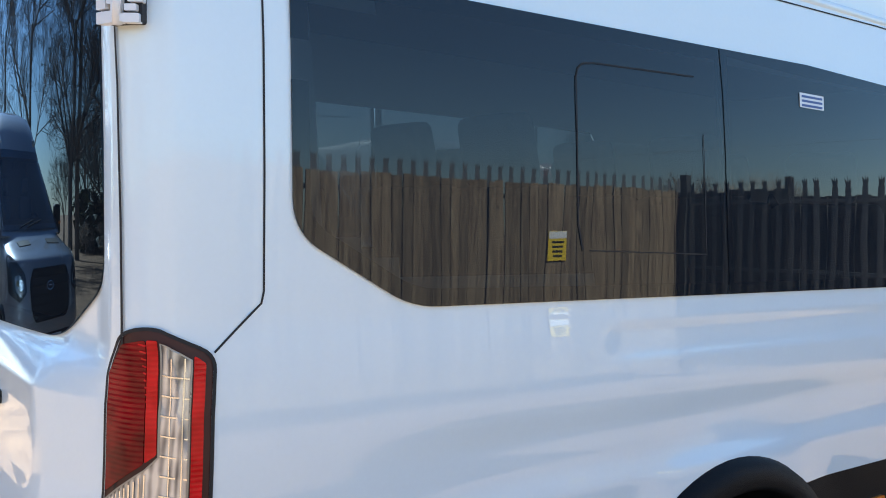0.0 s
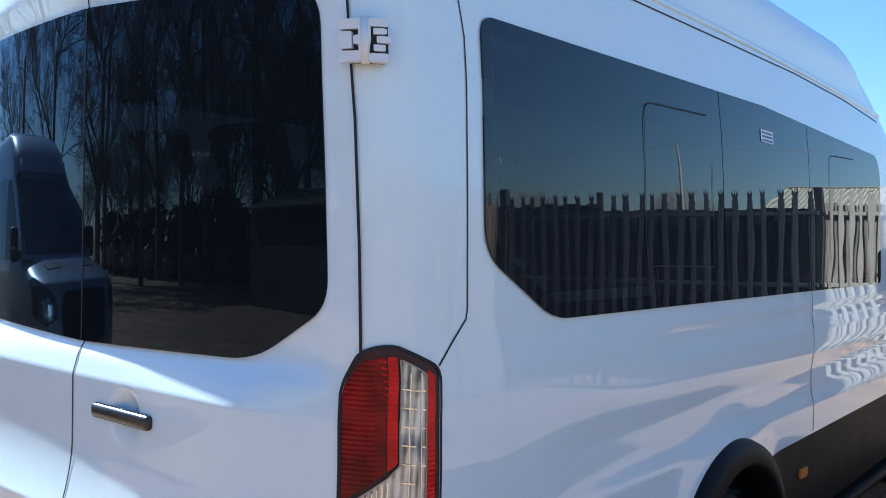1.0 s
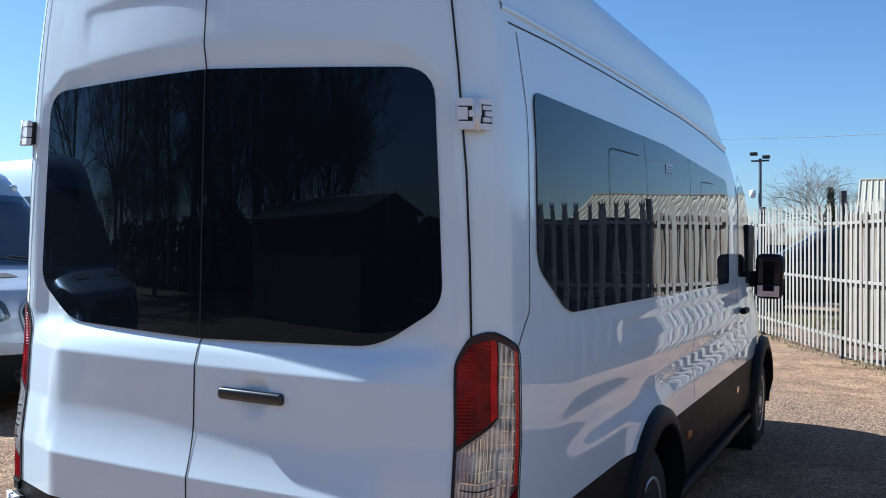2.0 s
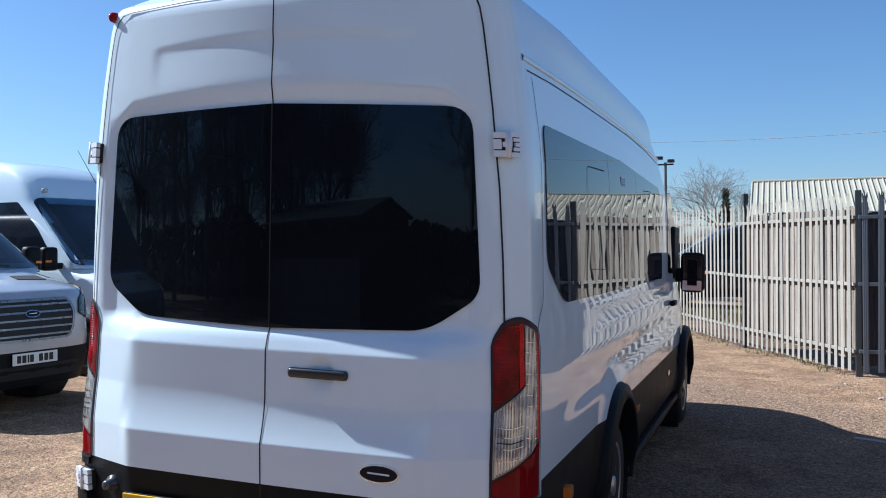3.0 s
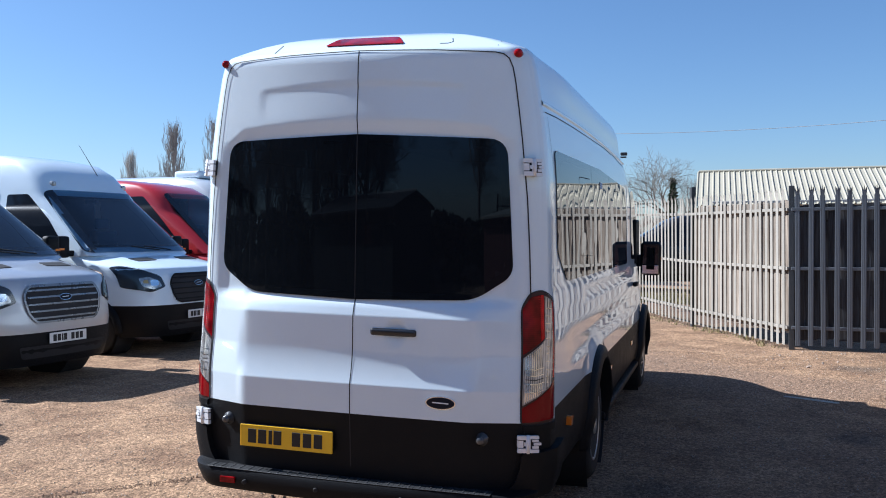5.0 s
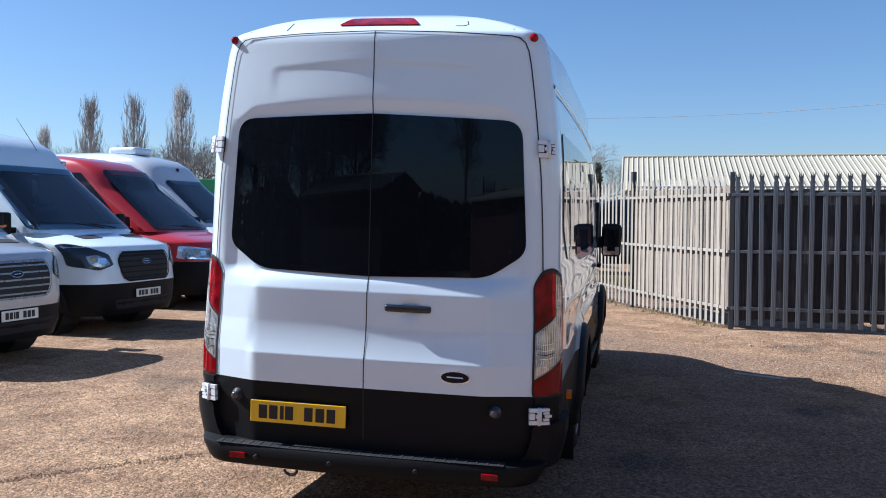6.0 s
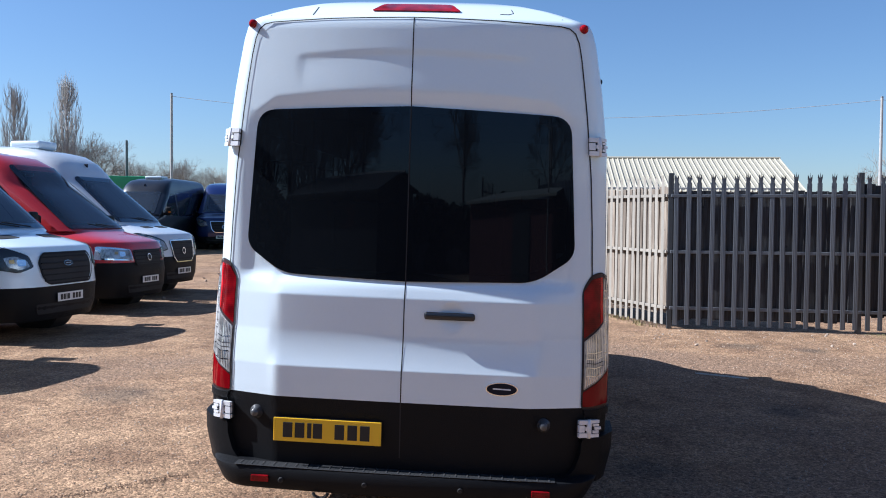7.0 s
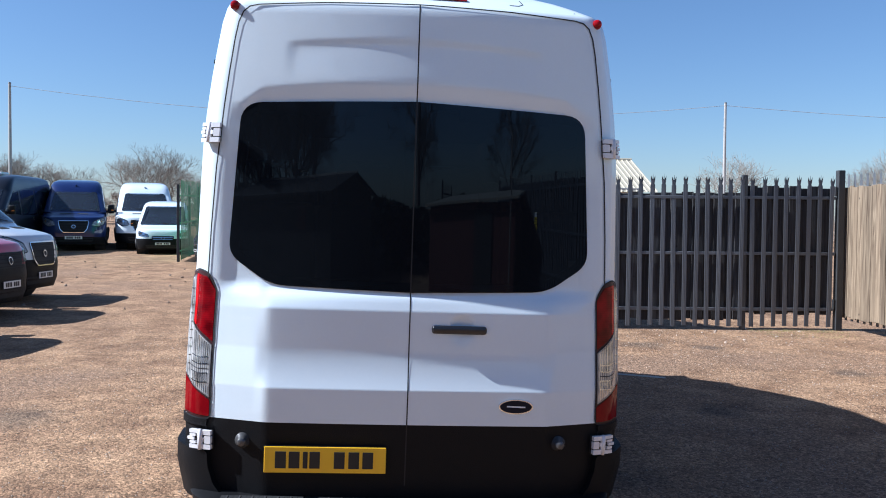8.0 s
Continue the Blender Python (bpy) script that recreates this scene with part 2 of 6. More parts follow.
def ground_material():
    """Trodden reddish dirt with gravel drifts, damp patches, tyre tracks and single stones."""
    m = bpy.data.materials.new("gravel_dirt")
    n, l, p = nodes_of(m)
    co = n.new("ShaderNodeTexCoord")

    def noise_at(scale, detail, rough=0.6, stretch=None):
        t = n.new("ShaderNodeTexNoise")
        t.inputs["Scale"].default_value, t.inputs["Detail"].default_value, t.inputs["Roughness"].default_value = scale, detail, rough
        if stretch:
            mp = n.new("ShaderNodeMapping")
            mp.inputs["Scale"].default_value = stretch
            mp.inputs["Rotation"].default_value = (0, 0, 0.25)
            l.new(co.outputs["Object"], mp.inputs[0])
            l.new(mp.outputs[0], t.inputs["Vector"])
        else:
            l.new(co.outputs["Object"], t.inputs["Vector"])
        return t.outputs[0]

    def ramp(src, a, ca, b, cb):
        r = n.new("ShaderNodeValToRGB")
        e = r.color_ramp.elements
        e[0].position, e[0].color = a, (*ca, 1)
        e[1].position, e[1].color = b, (*cb, 1)
        l.new(src, r.inputs[0])
        return r.outputs[0]

    def mix(fac, a, b):
        x = n.new("ShaderNodeMix")
        x.data_type = "RGBA"
        l.new(fac, x.inputs[0])
        l.new(a, x.inputs[6])
        l.new(b, x.inputs[7])
        return x.outputs[2]

    drift, mid, fine, grit, tracks = noise_at(0.22, 6, 0.62), noise_at(1.7, 9, 0.72), noise_at(24, 5, 0.7), noise_at(120, 3, 0.6), noise_at(0.8, 7, 0.65, (0.35, 2.2, 1))
    dirt = ramp(mid, 0.37, DIRT_DARK, 0.62, DIRT_LIGHT)
    gravel = ramp(fine, 0.34, GRAVEL_DARK, 0.66, GRAVEL_LIGHT)
    col = mix(ramp(drift, 0.50, (0, 0, 0), 0.62, (1, 1, 1)), dirt, gravel)
    col = mix(ramp(tracks, 0.56, (0, 0, 0), 0.72, (0.6, 0.6, 0.6)), col, ramp(fine, 0.3, (0.115, 0.070, 0.045), 0.7, (0.21, 0.135, 0.086)))

    for x, y, rad in STAINS:
        gap, fade, wob = n.new("ShaderNodeVectorMath"), n.new("ShaderNodeMapRange"), n.new("ShaderNodeMath")
        gap.operation = "DISTANCE"
        gap.inputs[1].default_value = (x, y, 0)
        l.new(co.outputs["Object"], gap.inputs[0])
        wob.operation = "MULTIPLY_ADD"
        wob.inputs[1].default_value = rad * 1.2
        l.new(mid, wob.inputs[0])
        l.new(gap.outputs["Value"], wob.inputs[2])
        fade.inputs[1].default_value, fade.inputs[2].default_value = rad * 0.9, rad * 1.6
        fade.inputs[3].default_value, fade.inputs[4].default_value = 0.6, 0.0
        l.new(wob.outputs[0], fade.inputs[0])
        col = mix(fade.outputs[0], col, ramp(fine, 0.3, (0.05, 0.042, 0.036), 0.7, (0.10, 0.08, 0.065)))

    def cells(scale, lo, hi):
        c = n.new("ShaderNodeTexVoronoi")
        c.inputs["Scale"].default_value = scale
        l.new(co.outputs["Object"], c.inputs["Vector"])
        sep = n.new("ShaderNodeSeparateColor")
        l.new(c.outputs["Color"], sep.inputs[0])
        r = n.new("ShaderNodeMapRange")
        r.inputs[3].default_value, r.inputs[4].default_value = lo, hi
        l.new(sep.outputs[0], r.inputs[0])
        return c.outputs["Distance"], r.outputs[0]

    d1, v1 = cells(62, 0.55, 1.42)
    d3, v3 = cells(135, 0.68, 1.30)
    d2, v2 = cells(21, 0.90, 1.12)
    for v in (v1, v2, v3):
        sc = n.new("ShaderNodeVectorMath")
        sc.operation = "SCALE"
        l.new(col, sc.inputs[0])
        l.new(v, sc.inputs["Scale"])
        col = sc.outputs[0]
    l.new(col, p.inputs["Base Color"])
    p.inputs["Roughness"].default_value = 0.95
    p.inputs["Specular IOR Level"].default_value = 0.25

    normal = None
    for src, strength, dist in ((mid, 0.6, 0.08), (fine, 0.5, 0.022), (d2, 0.3, -0.03), (d1, 0.5, -0.016), (d3, 0.35, -0.007), (grit, 0.5, 0.006)):
        b = n.new("ShaderNodeBump")
        b.inputs["Strength"].default_value, b.inputs["Distance"].default_value = strength, abs(dist)
        b.invert = dist < 0
        l.new(src, b.inputs["Height"])
        if normal:
            l.new(normal, b.inputs["Normal"])
        normal = b.outputs[0]
    l.new(normal, p.inputs["Normal"])
    return m


STAINS = [(3.43, -2.78, 0.35), (1.55, -1.35, 0.35), (7.4, -3.35, 0.4), (7.1, -4.1, 0.3), (5.2, -4.9, 0.3), (3.4, 3.0, 0.5)]
DIRT_DARK, DIRT_LIGHT, GRAVEL_DARK, GRAVEL_LIGHT = (0.190, 0.111, 0.064), (0.388, 0.247, 0.143), (0.155, 0.097, 0.062), (0.350, 0.228, 0.145)
GROUND = ground_material()


# ---- building helpers ----
def mesh_ob(name, verts, faces, material, parent=None, label="", smooth=False):
    me = bpy.data.meshes.new(name)
    me.from_pydata([tuple(v) for v in verts], [], faces)
    if material:
        me.materials.append(material)
    if smooth:
        me.shade_smooth()
    me.update()
    ob = new(name, me)
    if parent:
        ob.parent = parent
    if label:
        tagged(ob, label)
    return ob


def part(name, bm, material, parent, label="", smooth=False):
    me = bpy.data.meshes.new(name)
    bm.to_mesh(me)
    bm.free()
    me.materials.append(material)
    if smooth:
        me.shade_smooth()
    ob = new(name, me)
    ob.parent = parent
    if label:
        tagged(ob, label)
    return ob


def empty(name, m, label, category, group="", kind=""):
    ob = new(name)
    ob.matrix_world = m
    ob.empty_display_size = 0.2
    return tagged(ob, label, category, group, kind)


def box_bm(cx, cy, cz, sx, sy, sz, bevel=0.0, segs=2, bm=None):
    bm = bm or bmesh.new()
    r = bmesh.ops.create_cube(bm, size=1, matrix=Matrix.Translation((cx, cy, cz)) @ Matrix.Diagonal((sx, sy, sz, 1)))
    if bevel:
        es = list({e for v in r["verts"] for e in v.link_edges})
        bmesh.ops.bevel(bm, geom=es, offset=bevel, segments=segs, affect="EDGES", profile=0.6)
    return bm


def rod_bm(a, b, ra, rb=None, n=10, bm=None):
    bm = bm or bmesh.new()
    a, b = Vector(a), Vector(b)
    d = b - a
    m = Matrix.Translation((a + b) / 2) @ d.to_track_quat("Z", "Y").to_matrix().to_4x4()
    bmesh.ops.create_cone(bm, cap_ends=True, segments=n, radius1=ra, radius2=ra if rb is None else rb, depth=d.length, matrix=m)
    return bm


def lathe_bm(profile, axis_m, n=32, shut=True):
    """Turns a profile of (radius, height) round the z axis of axis_m."""
    bm = bmesh.new()
    rings = []
    for r, h in profile:
        rings.append([bm.verts.new(axis_m @ Vector((r * math.cos(2 * math.pi * k / n), r * math.sin(2 * math.pi * k / n), h))) for k in range(n)])
    for a, b in zip(rings, rings[1:]):
        for k in range(n):
            bm.faces.new((a[k], a[(k + 1) % n], b[(k + 1) % n], b[k]))
    bm.faces.new(rings[-1])
    if shut:
        bm.faces.new(rings[0][::-1])
    return bm


def rounded(points, radius, segs=5):
    """A closed outline with its corners rounded; a point may carry its own radius."""
    out = []
    k = len(points)
    for i in range(k):
        p, a, b = Vector(points[i][:2]), Vector(points[i - 1][:2]), Vector(points[(i + 1) % k][:2])
        r = points[i][2] if len(points[i]) > 2 else radius
        da, db = (a - p), (b - p)
        ra = min(r, da.length * 0.48, db.length * 0.48)
        if ra < 1e-4:
            out.append(p)
            continue
        s, e = p + da.normalized() * ra, p + db.normalized() * ra
        for j in range(segs + 1):
            t = j / segs
            out.append((1 - t) ** 2 * s + 2 * t * (1 - t) * p + t * t * e)
    return out


def flat_cells(outline, step):
    """Fills an outline and cuts it into cells of about step, so that it can be bent."""
    bm = bmesh.new()
    vs = [bm.verts.new((p[0], p[1], 0)) for p in outline]
    bm.faces.new(vs)
    lo = [min(p[k] for p in outline) for k in (0, 1)]
    hi = [max(p[k] for p in outline) for k in (0, 1)]
    for k in (0, 1):
        cuts = max(1, int((hi[k] - lo[k]) / step))
        for c in range(1, cuts):
            co, no = [0, 0, 0], [0, 0, 0]
            co[k], no[k] = lo[k] + (hi[k] - lo[k]) * c / cuts, 1
            bmesh.ops.bisect_plane(bm, geom=bm.verts[:] + bm.edges[:] + bm.faces[:], plane_co=co, plane_no=no)
    return bm


def bent_panel(name, outline, fn, material, parent, out=0.003, depth=0.01, step=0.08, label="", smooth=True):
    """A panel bent over the surface fn(u, v, out): a front skin at out, with a rim that goes depth below it."""
    bm = flat_cells(outline, step)
    rim = [e for e in bm.edges if e.is_boundary]
    ext = bmesh.ops.extrude_edge_only(bm, edges=rim)
    low = {v for v in ext["geom"] if isinstance(v, bmesh.types.BMVert)}
    for v in bm.verts:
        v.co = fn(v.co.x, v.co.y, out - depth if v in low else out)
    bmesh.ops.recalc_face_normals(bm, faces=bm.faces)
    ob = part(name, bm, material, parent, label)
    if smooth:
        ob.data.shade_smooth()
        ob.data.set_sharp_from_angle(angle=radians(40))
    return ob


def inset(outline, d):
    c = sum((Vector(p[:2]) for p in outline), Vector((0, 0))) / len(outline)
    out = []
    k = len(outline)
    for i in range(k):
        p, a, b = Vector(outline[i][:2]), Vector(outline[i - 1][:2]), Vector(outline[(i + 1) % k][:2])
        t = (b - a)
        nrm = Vector((-t.y, t.x)).normalized() if t.length > 1e-6 else (c - p).normalized()
        if nrm.dot(c - p) < 0:
            nrm = -nrm
        out.append(p + nrm * d)
    return out


def bent_ring(name, outer, inner, fn, material, parent, out=0.003):
    k = len(outer)
    verts = [fn(p[0], p[1], out) for p in outer] + [fn(p[0], p[1], out) for p in inner]
    faces = [(i, (i + 1) % k, k + (i + 1) % k, k + i) for i in range(k)]
    return mesh_ob(name, verts, faces, material, parent, smooth=True)


def bent_line(name, pts, fn, width, material, parent, out=0.0015, closed=False, step=0.05):
    """A narrow joint drawn along pts over the surface fn."""
    fine = []
    seq = list(pts) + ([pts[0]] if closed else [])
    for a, b in zip(seq, seq[1:]):
        a, b = Vector(a), Vector(b)
        n = max(1, int((b - a).length / step))
        fine += [a + (b - a) * k / n for k in range(n)]
    fine.append(Vector(seq[-1]))
    verts, faces = [], []
    for i, p in enumerate(fine):
        t = (fine[min(i + 1, len(fine) - 1)] - fine[max(i - 1, 0)]).normalized()
        nrm = Vector((-t.y, t.x)) * width / 2
        for s in (-1, 1):
            q = p + nrm * s
            verts.append(fn(q.x, q.y, out))
        if i:
            faces.append((2 * i - 2, 2 * i - 1, 2 * i + 1, 2 * i))
    return mesh_ob(name, verts, faces, material, parent)


def inside(p, outline):
    x, y = p
    hit = False
    k = len(outline)
    for i in range(k):
        (x1, y1), (x2, y2) = outline[i][:2], outline[(i + 1) % k][:2]
        if (y1 > y) != (y2 > y) and x < (x2 - x1) * (y - y1) / (y2 - y1) + x1:
            hit = not hit
    return hit


def lerp_table(table, z):
    if z <= table[0][0]:
        return table[0][1]
    for (a, va), (b, vb) in zip(table, table[1:]):
        if z <= b:
            return va + (vb - va) * (z - a) / (b - a)
    return table[-1][1]


def soft_step(x, a, b):
    t = min(1.0, max(0.0, (x - a) / (b - a)))
    return t * t * (3 - 2 * t)


# ---- ground ----
def ground_z(x, y):
    rise = 0.018 * max(0.0, x - 9.0) * min(1.0, max(0.0, (y + 3.0) / 6.0))
    rise = min(rise, 1.2)
    return rise + 0.012 * noise.noise(Vector((x * 0.5, y * 0.5, 0)))


def build_ground():
    xs = [-400, -150, -60, -30] + [-20 + k * 0.5 for k in range(141)] + [60, 80, 120, 200, 400, 900]
    ys = [-600, -200, -80, -40] + [-20 + k * 0.5 for k in range(101)] + [40, 60, 100, 200, 600]
    verts = [(x, y, ground_z(x, y)) for x in xs for y in ys]
    ny = len(ys)
    faces = [(i * ny + j, (i + 1) * ny + j, (i + 1) * ny + j + 1, i * ny + j + 1) for i in range(len(xs) - 1) for j in range(ny - 1)]
    ob = mesh_ob("ground", verts, faces, GROUND, smooth=True)
    tagged(ob, "sunlit brown gravel and dirt yard with scattered stones", "ground", kind="structure")


build_ground()

# ---- the white minibus ----
HALF_W = [(0.36, 0.955), (0.5, 0.985), (0.7, 0.985), (0.9, 0.983), (1.1, 0.978), (1.24, 0.970), (1.3, 0.964), (1.36, 0.957), (1.7, 0.947), (1.9, 0.940), (2.05, 0.927), (2.2, 0.908), (2.27, 0.897),
          (2.36, 0.882), (2.44, 0.868), (2.5, 0.850), (2.53, 0.835), (2.545, 0.82), (2.57, 0.765), (2.60, 0.68), (2.63, 0.57), (2.66, 0.43), (2.685, 0.28), (2.70, 0.15)]
# the rear's upright profile at the doors' outer facets, and along the middle of the doors
REAR_X = [(0.36, 0.0), (0.72, -0.034), (0.862, -0.036), (0.95, -0.027), (1.03, -0.017), (1.20, -0.012), (1.31, 0.0), (1.9, -0.004), (2.2, -0.003), (2.5, 0.002), (2.53, 0.012), (2.545, 0.036), (2.57, 0.072), (2.60, 0.115), (2.63, 0.17), (2.66, 0.26), (2.685, 0.38), (2.70, 0.55)]
CORNER_X, CORNER_Y = 0.17, 0.10
FRONT_X = [(0.36, 6.45), (0.6, 6.56), (0.8, 6.56), (1.0, 6.48), (1.1, 6.35), (1.2, 5.95), (1.3, 5.65), (1.5, 5.45), (1.8, 5.15), (2.05, 4.88), (2.2, 4.68), (2.3, 4.5), (2.4, 4.3), (2.5, 4.05), (2.55, 3.9), (2.60, 3.6), (2.63, 3.3), (2.66, 2.9), (2.685, 2.5), (2.70, 2.1)]
WHEEL_R = (1.84, 0.35)
WHEEL_F = (5.55, 0.35)


def half_w(z):
    return lerp_table(HALF_W, z)


def swell(x, soft):
    """Zero below 0 and x above it, with a bend about soft wide."""
    return 0.5 * (x + math.sqrt(x * x + soft * soft))


def middle_x(z):
    """The doors' middle: a flat foot, a ledge that bends up into a plain panel, and a slope up to the glass."""
    if z < 0.862:
        return -0.034 - 0.007 * (z - 0.71) / 0.152
    if z < 1.03:
        return -0.011 - 0.030 * ((1.03 - z) / 0.168) ** 1.7
    if z < 1.203:
        return -0.011 - 0.002 * (z - 1.03) / 0.173
    return -0.013 + 0.022 * min(1.0, (z - 1.203) / 0.08)


def rear_sweep(y, z):
    """How far the rear falls back towards its sides, without the corners."""
    high = soft_step(z, 1.20, 1.34)
    a = abs(y)
    return high * 0.122 * a * a + (1 - high) * (0.31 * swell(a - 0.612, 0.012) + 0.030 * a * a)


def rear_x(y, z):
    w = half_w(z)
    a = min(abs(y), w * 0.9995)
    over = max(0.0, (a - (w - CORNER_Y)) / CORNER_Y)
    side = lerp_table(REAR_X, z)
    x = side + rear_sweep(y, z) + CORNER_X * (1 - (1 - over ** 2.4) ** (1 / 2.4))
    if 0.70 < z < 1.33:
        x += (middle_x(z) - side) * soft_step(0.665 - a, 0.0, 0.06) * soft_step(1.33 - z, 0.0, 0.05)
    # finger dish behind the handle, shallow press over the glass, lip round the glass
    x += 0.014 * soft_step(0.062 - math.hypot(y + 0.228, z - 1.135), 0.0, 0.03)
    x += 0.0045 * soft_step(0.575 - a, 0.0, 0.06) * max(0.0, min(1.0, (z - 2.19) / 0.15)) * soft_step(2.386 - 0.09 * y * y - z, 0.0, 0.042)
    lip = min(0.835 - a - 0.08 * max(0.0, z - 1.7), 2.188 - 0.08 * y * y - 0.6 * max(0.0, a - 0.66) - z)
    x += 0.014 * min(1.0, max(0.0, lip / 0.07)) * soft_step(z, 1.25, 1.30)
    return x


def rear_point(y, z, out=0.0):
    """The rear doors' surface at (y, z)."""
    w = half_w(z)
    x = rear_x(y, z)
    nx, ny = -1.0, 0.0
    if out and abs(y) > 0.7 * w:
        g = (rear_x(y + math.copysign(0.004, y), z) - rear_x(y - math.copysign(0.004, y), z)) / 0.008
        k = math.hypot(1, g)
        nx, ny = -1 / k, math.copysign(g / k, y)
    return Vector((x + nx * out, y + ny * out, z))


def rear_glass(y, z, out=0.0):
    """The rear glass: the doors' sweep without their presses."""
    return Vector((0.013 + lerp_table(REAR_X, max(z, 1.33)) + 0.122 * y * y - out, y, z))


def side_point(x, z, out=0.0, sign=-1):
    """The long side's surface at (x, z); sign -1 is its right."""
    w = half_w(z)
    start = lerp_table(REAR_X, z) + rear_sweep(w - CORNER_Y, z)
    u = min(1.0, max(0.0, (x - start) / CORNER_X))
    y = w - CORNER_Y + CORNER_Y * (1 - (1 - u) ** 2.4) ** (1 / 2.4)
    y += 0.034 * soft_step(x, 0.25, 1.1) * soft_step(z, 2.30, 2.50)
    # pressed channel under the glass, waist crease, flared wheel arches
    y -= 0.006 * soft_step(x, 1.31, 1.34) * soft_step(4.5 - x, 0, 0.1) * soft_step(z, 1.20, 1.245) * soft_step(1.31 - z, 0, 0.02)
    y -= 0.013 * soft_step(x, 0.45, 1.0) * soft_step(z, 0.88, 0.96) * soft_step(1.13 - z, 0, 0.10)
    for cx, cz in (WHEEL_R, WHEEL_F):
        d = math.hypot(x - cx, z - cz)
        y += 0.02 * soft_step(0.68 - d, 0, 0.18)
    return Vector((x, sign * (y + out), z))


def build_body(parent, holes_rear, holes_side):
    zs = [0.385, 0.45, 0.52, 0.60, 0.66, 0.70, 0.712, 0.74, 0.765, 0.79, 0.82, 0.845, 0.856, 0.862, 0.868, 0.876, 0.887, 0.90, 0.92, 0.94, 0.96, 0.98, 1.0, 1.012, 1.022, 1.03, 1.04] + [1.06 + 0.03 * k for k in range(4)]
    zs += [1.17, 1.185, 1.196, 1.203, 1.21, 1.22, 1.235, 1.25, 1.265, 1.28, 1.295, 1.31, 1.325, 1.34, 1.36, 1.38] + [1.40 + 0.0425 * k for k in range(16)]
    zs += [2.08, 2.095, 2.11, 2.12, 2.13, 2.14, 2.15, 2.16, 2.17, 2.18, 2.195, 2.22, 2.25, 2.29, 2.32, 2.335, 2.345, 2.353, 2.36, 2.367, 2.374, 2.381, 2.39, 2.40, 2.44, 2.47, 2.5, 2.518, 2.532, 2.545, 2.557, 2.57, 2.585, 2.60, 2.615, 2.63, 2.645, 2.66, 2.673, 2.685, 2.693, 2.70]
    fr = [k / 62 * 0.90 for k in range(62)] + [0.90, 0.91, 0.92, 0.93, 0.94, 0.95, 0.958, 0.966, 0.975]
    sd = [0.003, 0.006, 0.010, 0.014, 0.018, 0.022, 0.026, 0.03, 0.035] + [0.04 + 0.96 * k / 100 for k in range(1, 101)]
    ft = [k / 14 for k in range(1, 15)]
    rings, kinds = [], None
    for z in zs:
        w, xf = half_w(z), lerp_table(FRONT_X, z)
        xe = min(5.0, xf - 0.6)
        right = [rear_point(-f * w, z) for f in fr]
        xs = right[-1].x
        right += [side_point(xs + (xe - xs) * t, z) for t in sd]
        for t in ft:
            a = t * math.pi / 2
            right.append(Vector((xe + (xf - xe) * math.sin(a) ** 0.7, -w * math.cos(a) ** 0.55 if t < 1 else 0.0, z)))
        left = [rear_point(f * w, z) for f in fr[1:]] + [Vector((p.x, -p.y, p.z)) for p in right[len(fr):-1]]
        rings.append(right + left[::-1])
    n = len(rings[0])
    verts = [p for r in rings for p in r]
    white, black = [], []
    for i in range(len(zs) - 1):
        for j in range(n):
            q = (i * n + j, i * n + (j + 1) % n, (i + 1) * n + (j + 1) % n, (i + 1) * n + j)
            ps = [verts[k] for k in q]
            c = sum(ps, Vector()) / 4
            if all(p.x < 0.3 for p in ps) and 1.2 < c.z < 2.2 and all(any(inside((p.y, p.z), h) for h in holes_rear) for p in ps):
                continue
            if c.x > 0.3 and 1.3 < c.z < 2.12 and all(any(inside((p.x, p.z), h) for h in holes_side) for p in ps):
                continue
            if any(math.hypot(c.x - cx, c.z - cz) < 0.485 for cx, cz in (WHEEL_R, WHEEL_F)) and abs(c.y) > 0.6:
                continue
            low = c.z < 0.712 or (c.x > 0.25 and c.z < 0.765)
            (black if low else white).append(q)
    top = tuple((len(zs) - 1) * n + j for j in range(n))
    white.append(top)
    a = mesh_ob("body", verts, white, PAINT_WHITE, parent, "glossy white painted body shell", True)
    b = mesh_ob("lower_body", verts, black, PLASTIC, parent, "black plastic lower body cladding", True)
    for ob in (a, b):
        bm = bmesh.new()
        bm.from_mesh(ob.data)
        bmesh.ops.delete(bm, geom=[v for v in bm.verts if not v.link_faces], context="VERTS")
        bmesh.ops.recalc_face_normals(bm, faces=bm.faces)
        bm.to_mesh(ob.data)
        bm.free()
        ob.data.set_sharp_from_angle(angle=radians(50))


VAN = empty("minibus", pose(0, 0.05, 0, 1.5, 0, 0), "white high-roof minibus with dark tinted windows parked on gravel", "minibus")

REAR_GLASS = rounded([(0.755, 2.085, 0.09), (0.797, 1.425, 0.06), (0.61, 1.298, 0.07), (0.0, 1.283, 0), (-0.61, 1.298, 0.07), (-0.797, 1.425, 0.06), (-0.755, 2.085, 0.09), (0.0, 2.112, 0)], 0.1, 6)
RIGHT_GLASS = rounded([(0.388, 2.060, 0.05), (0.401, 1.535, 0.07), (0.690, 1.376, 0.07), (4.02, 1.37, 0.05), (3.98, 2.04, 0.12), (2.2, 2.088, 0)], 0.08, 6)
build_body(VAN, [inset(REAR_GLASS, 0.025)], [inset(RIGHT_GLASS, 0.025)])


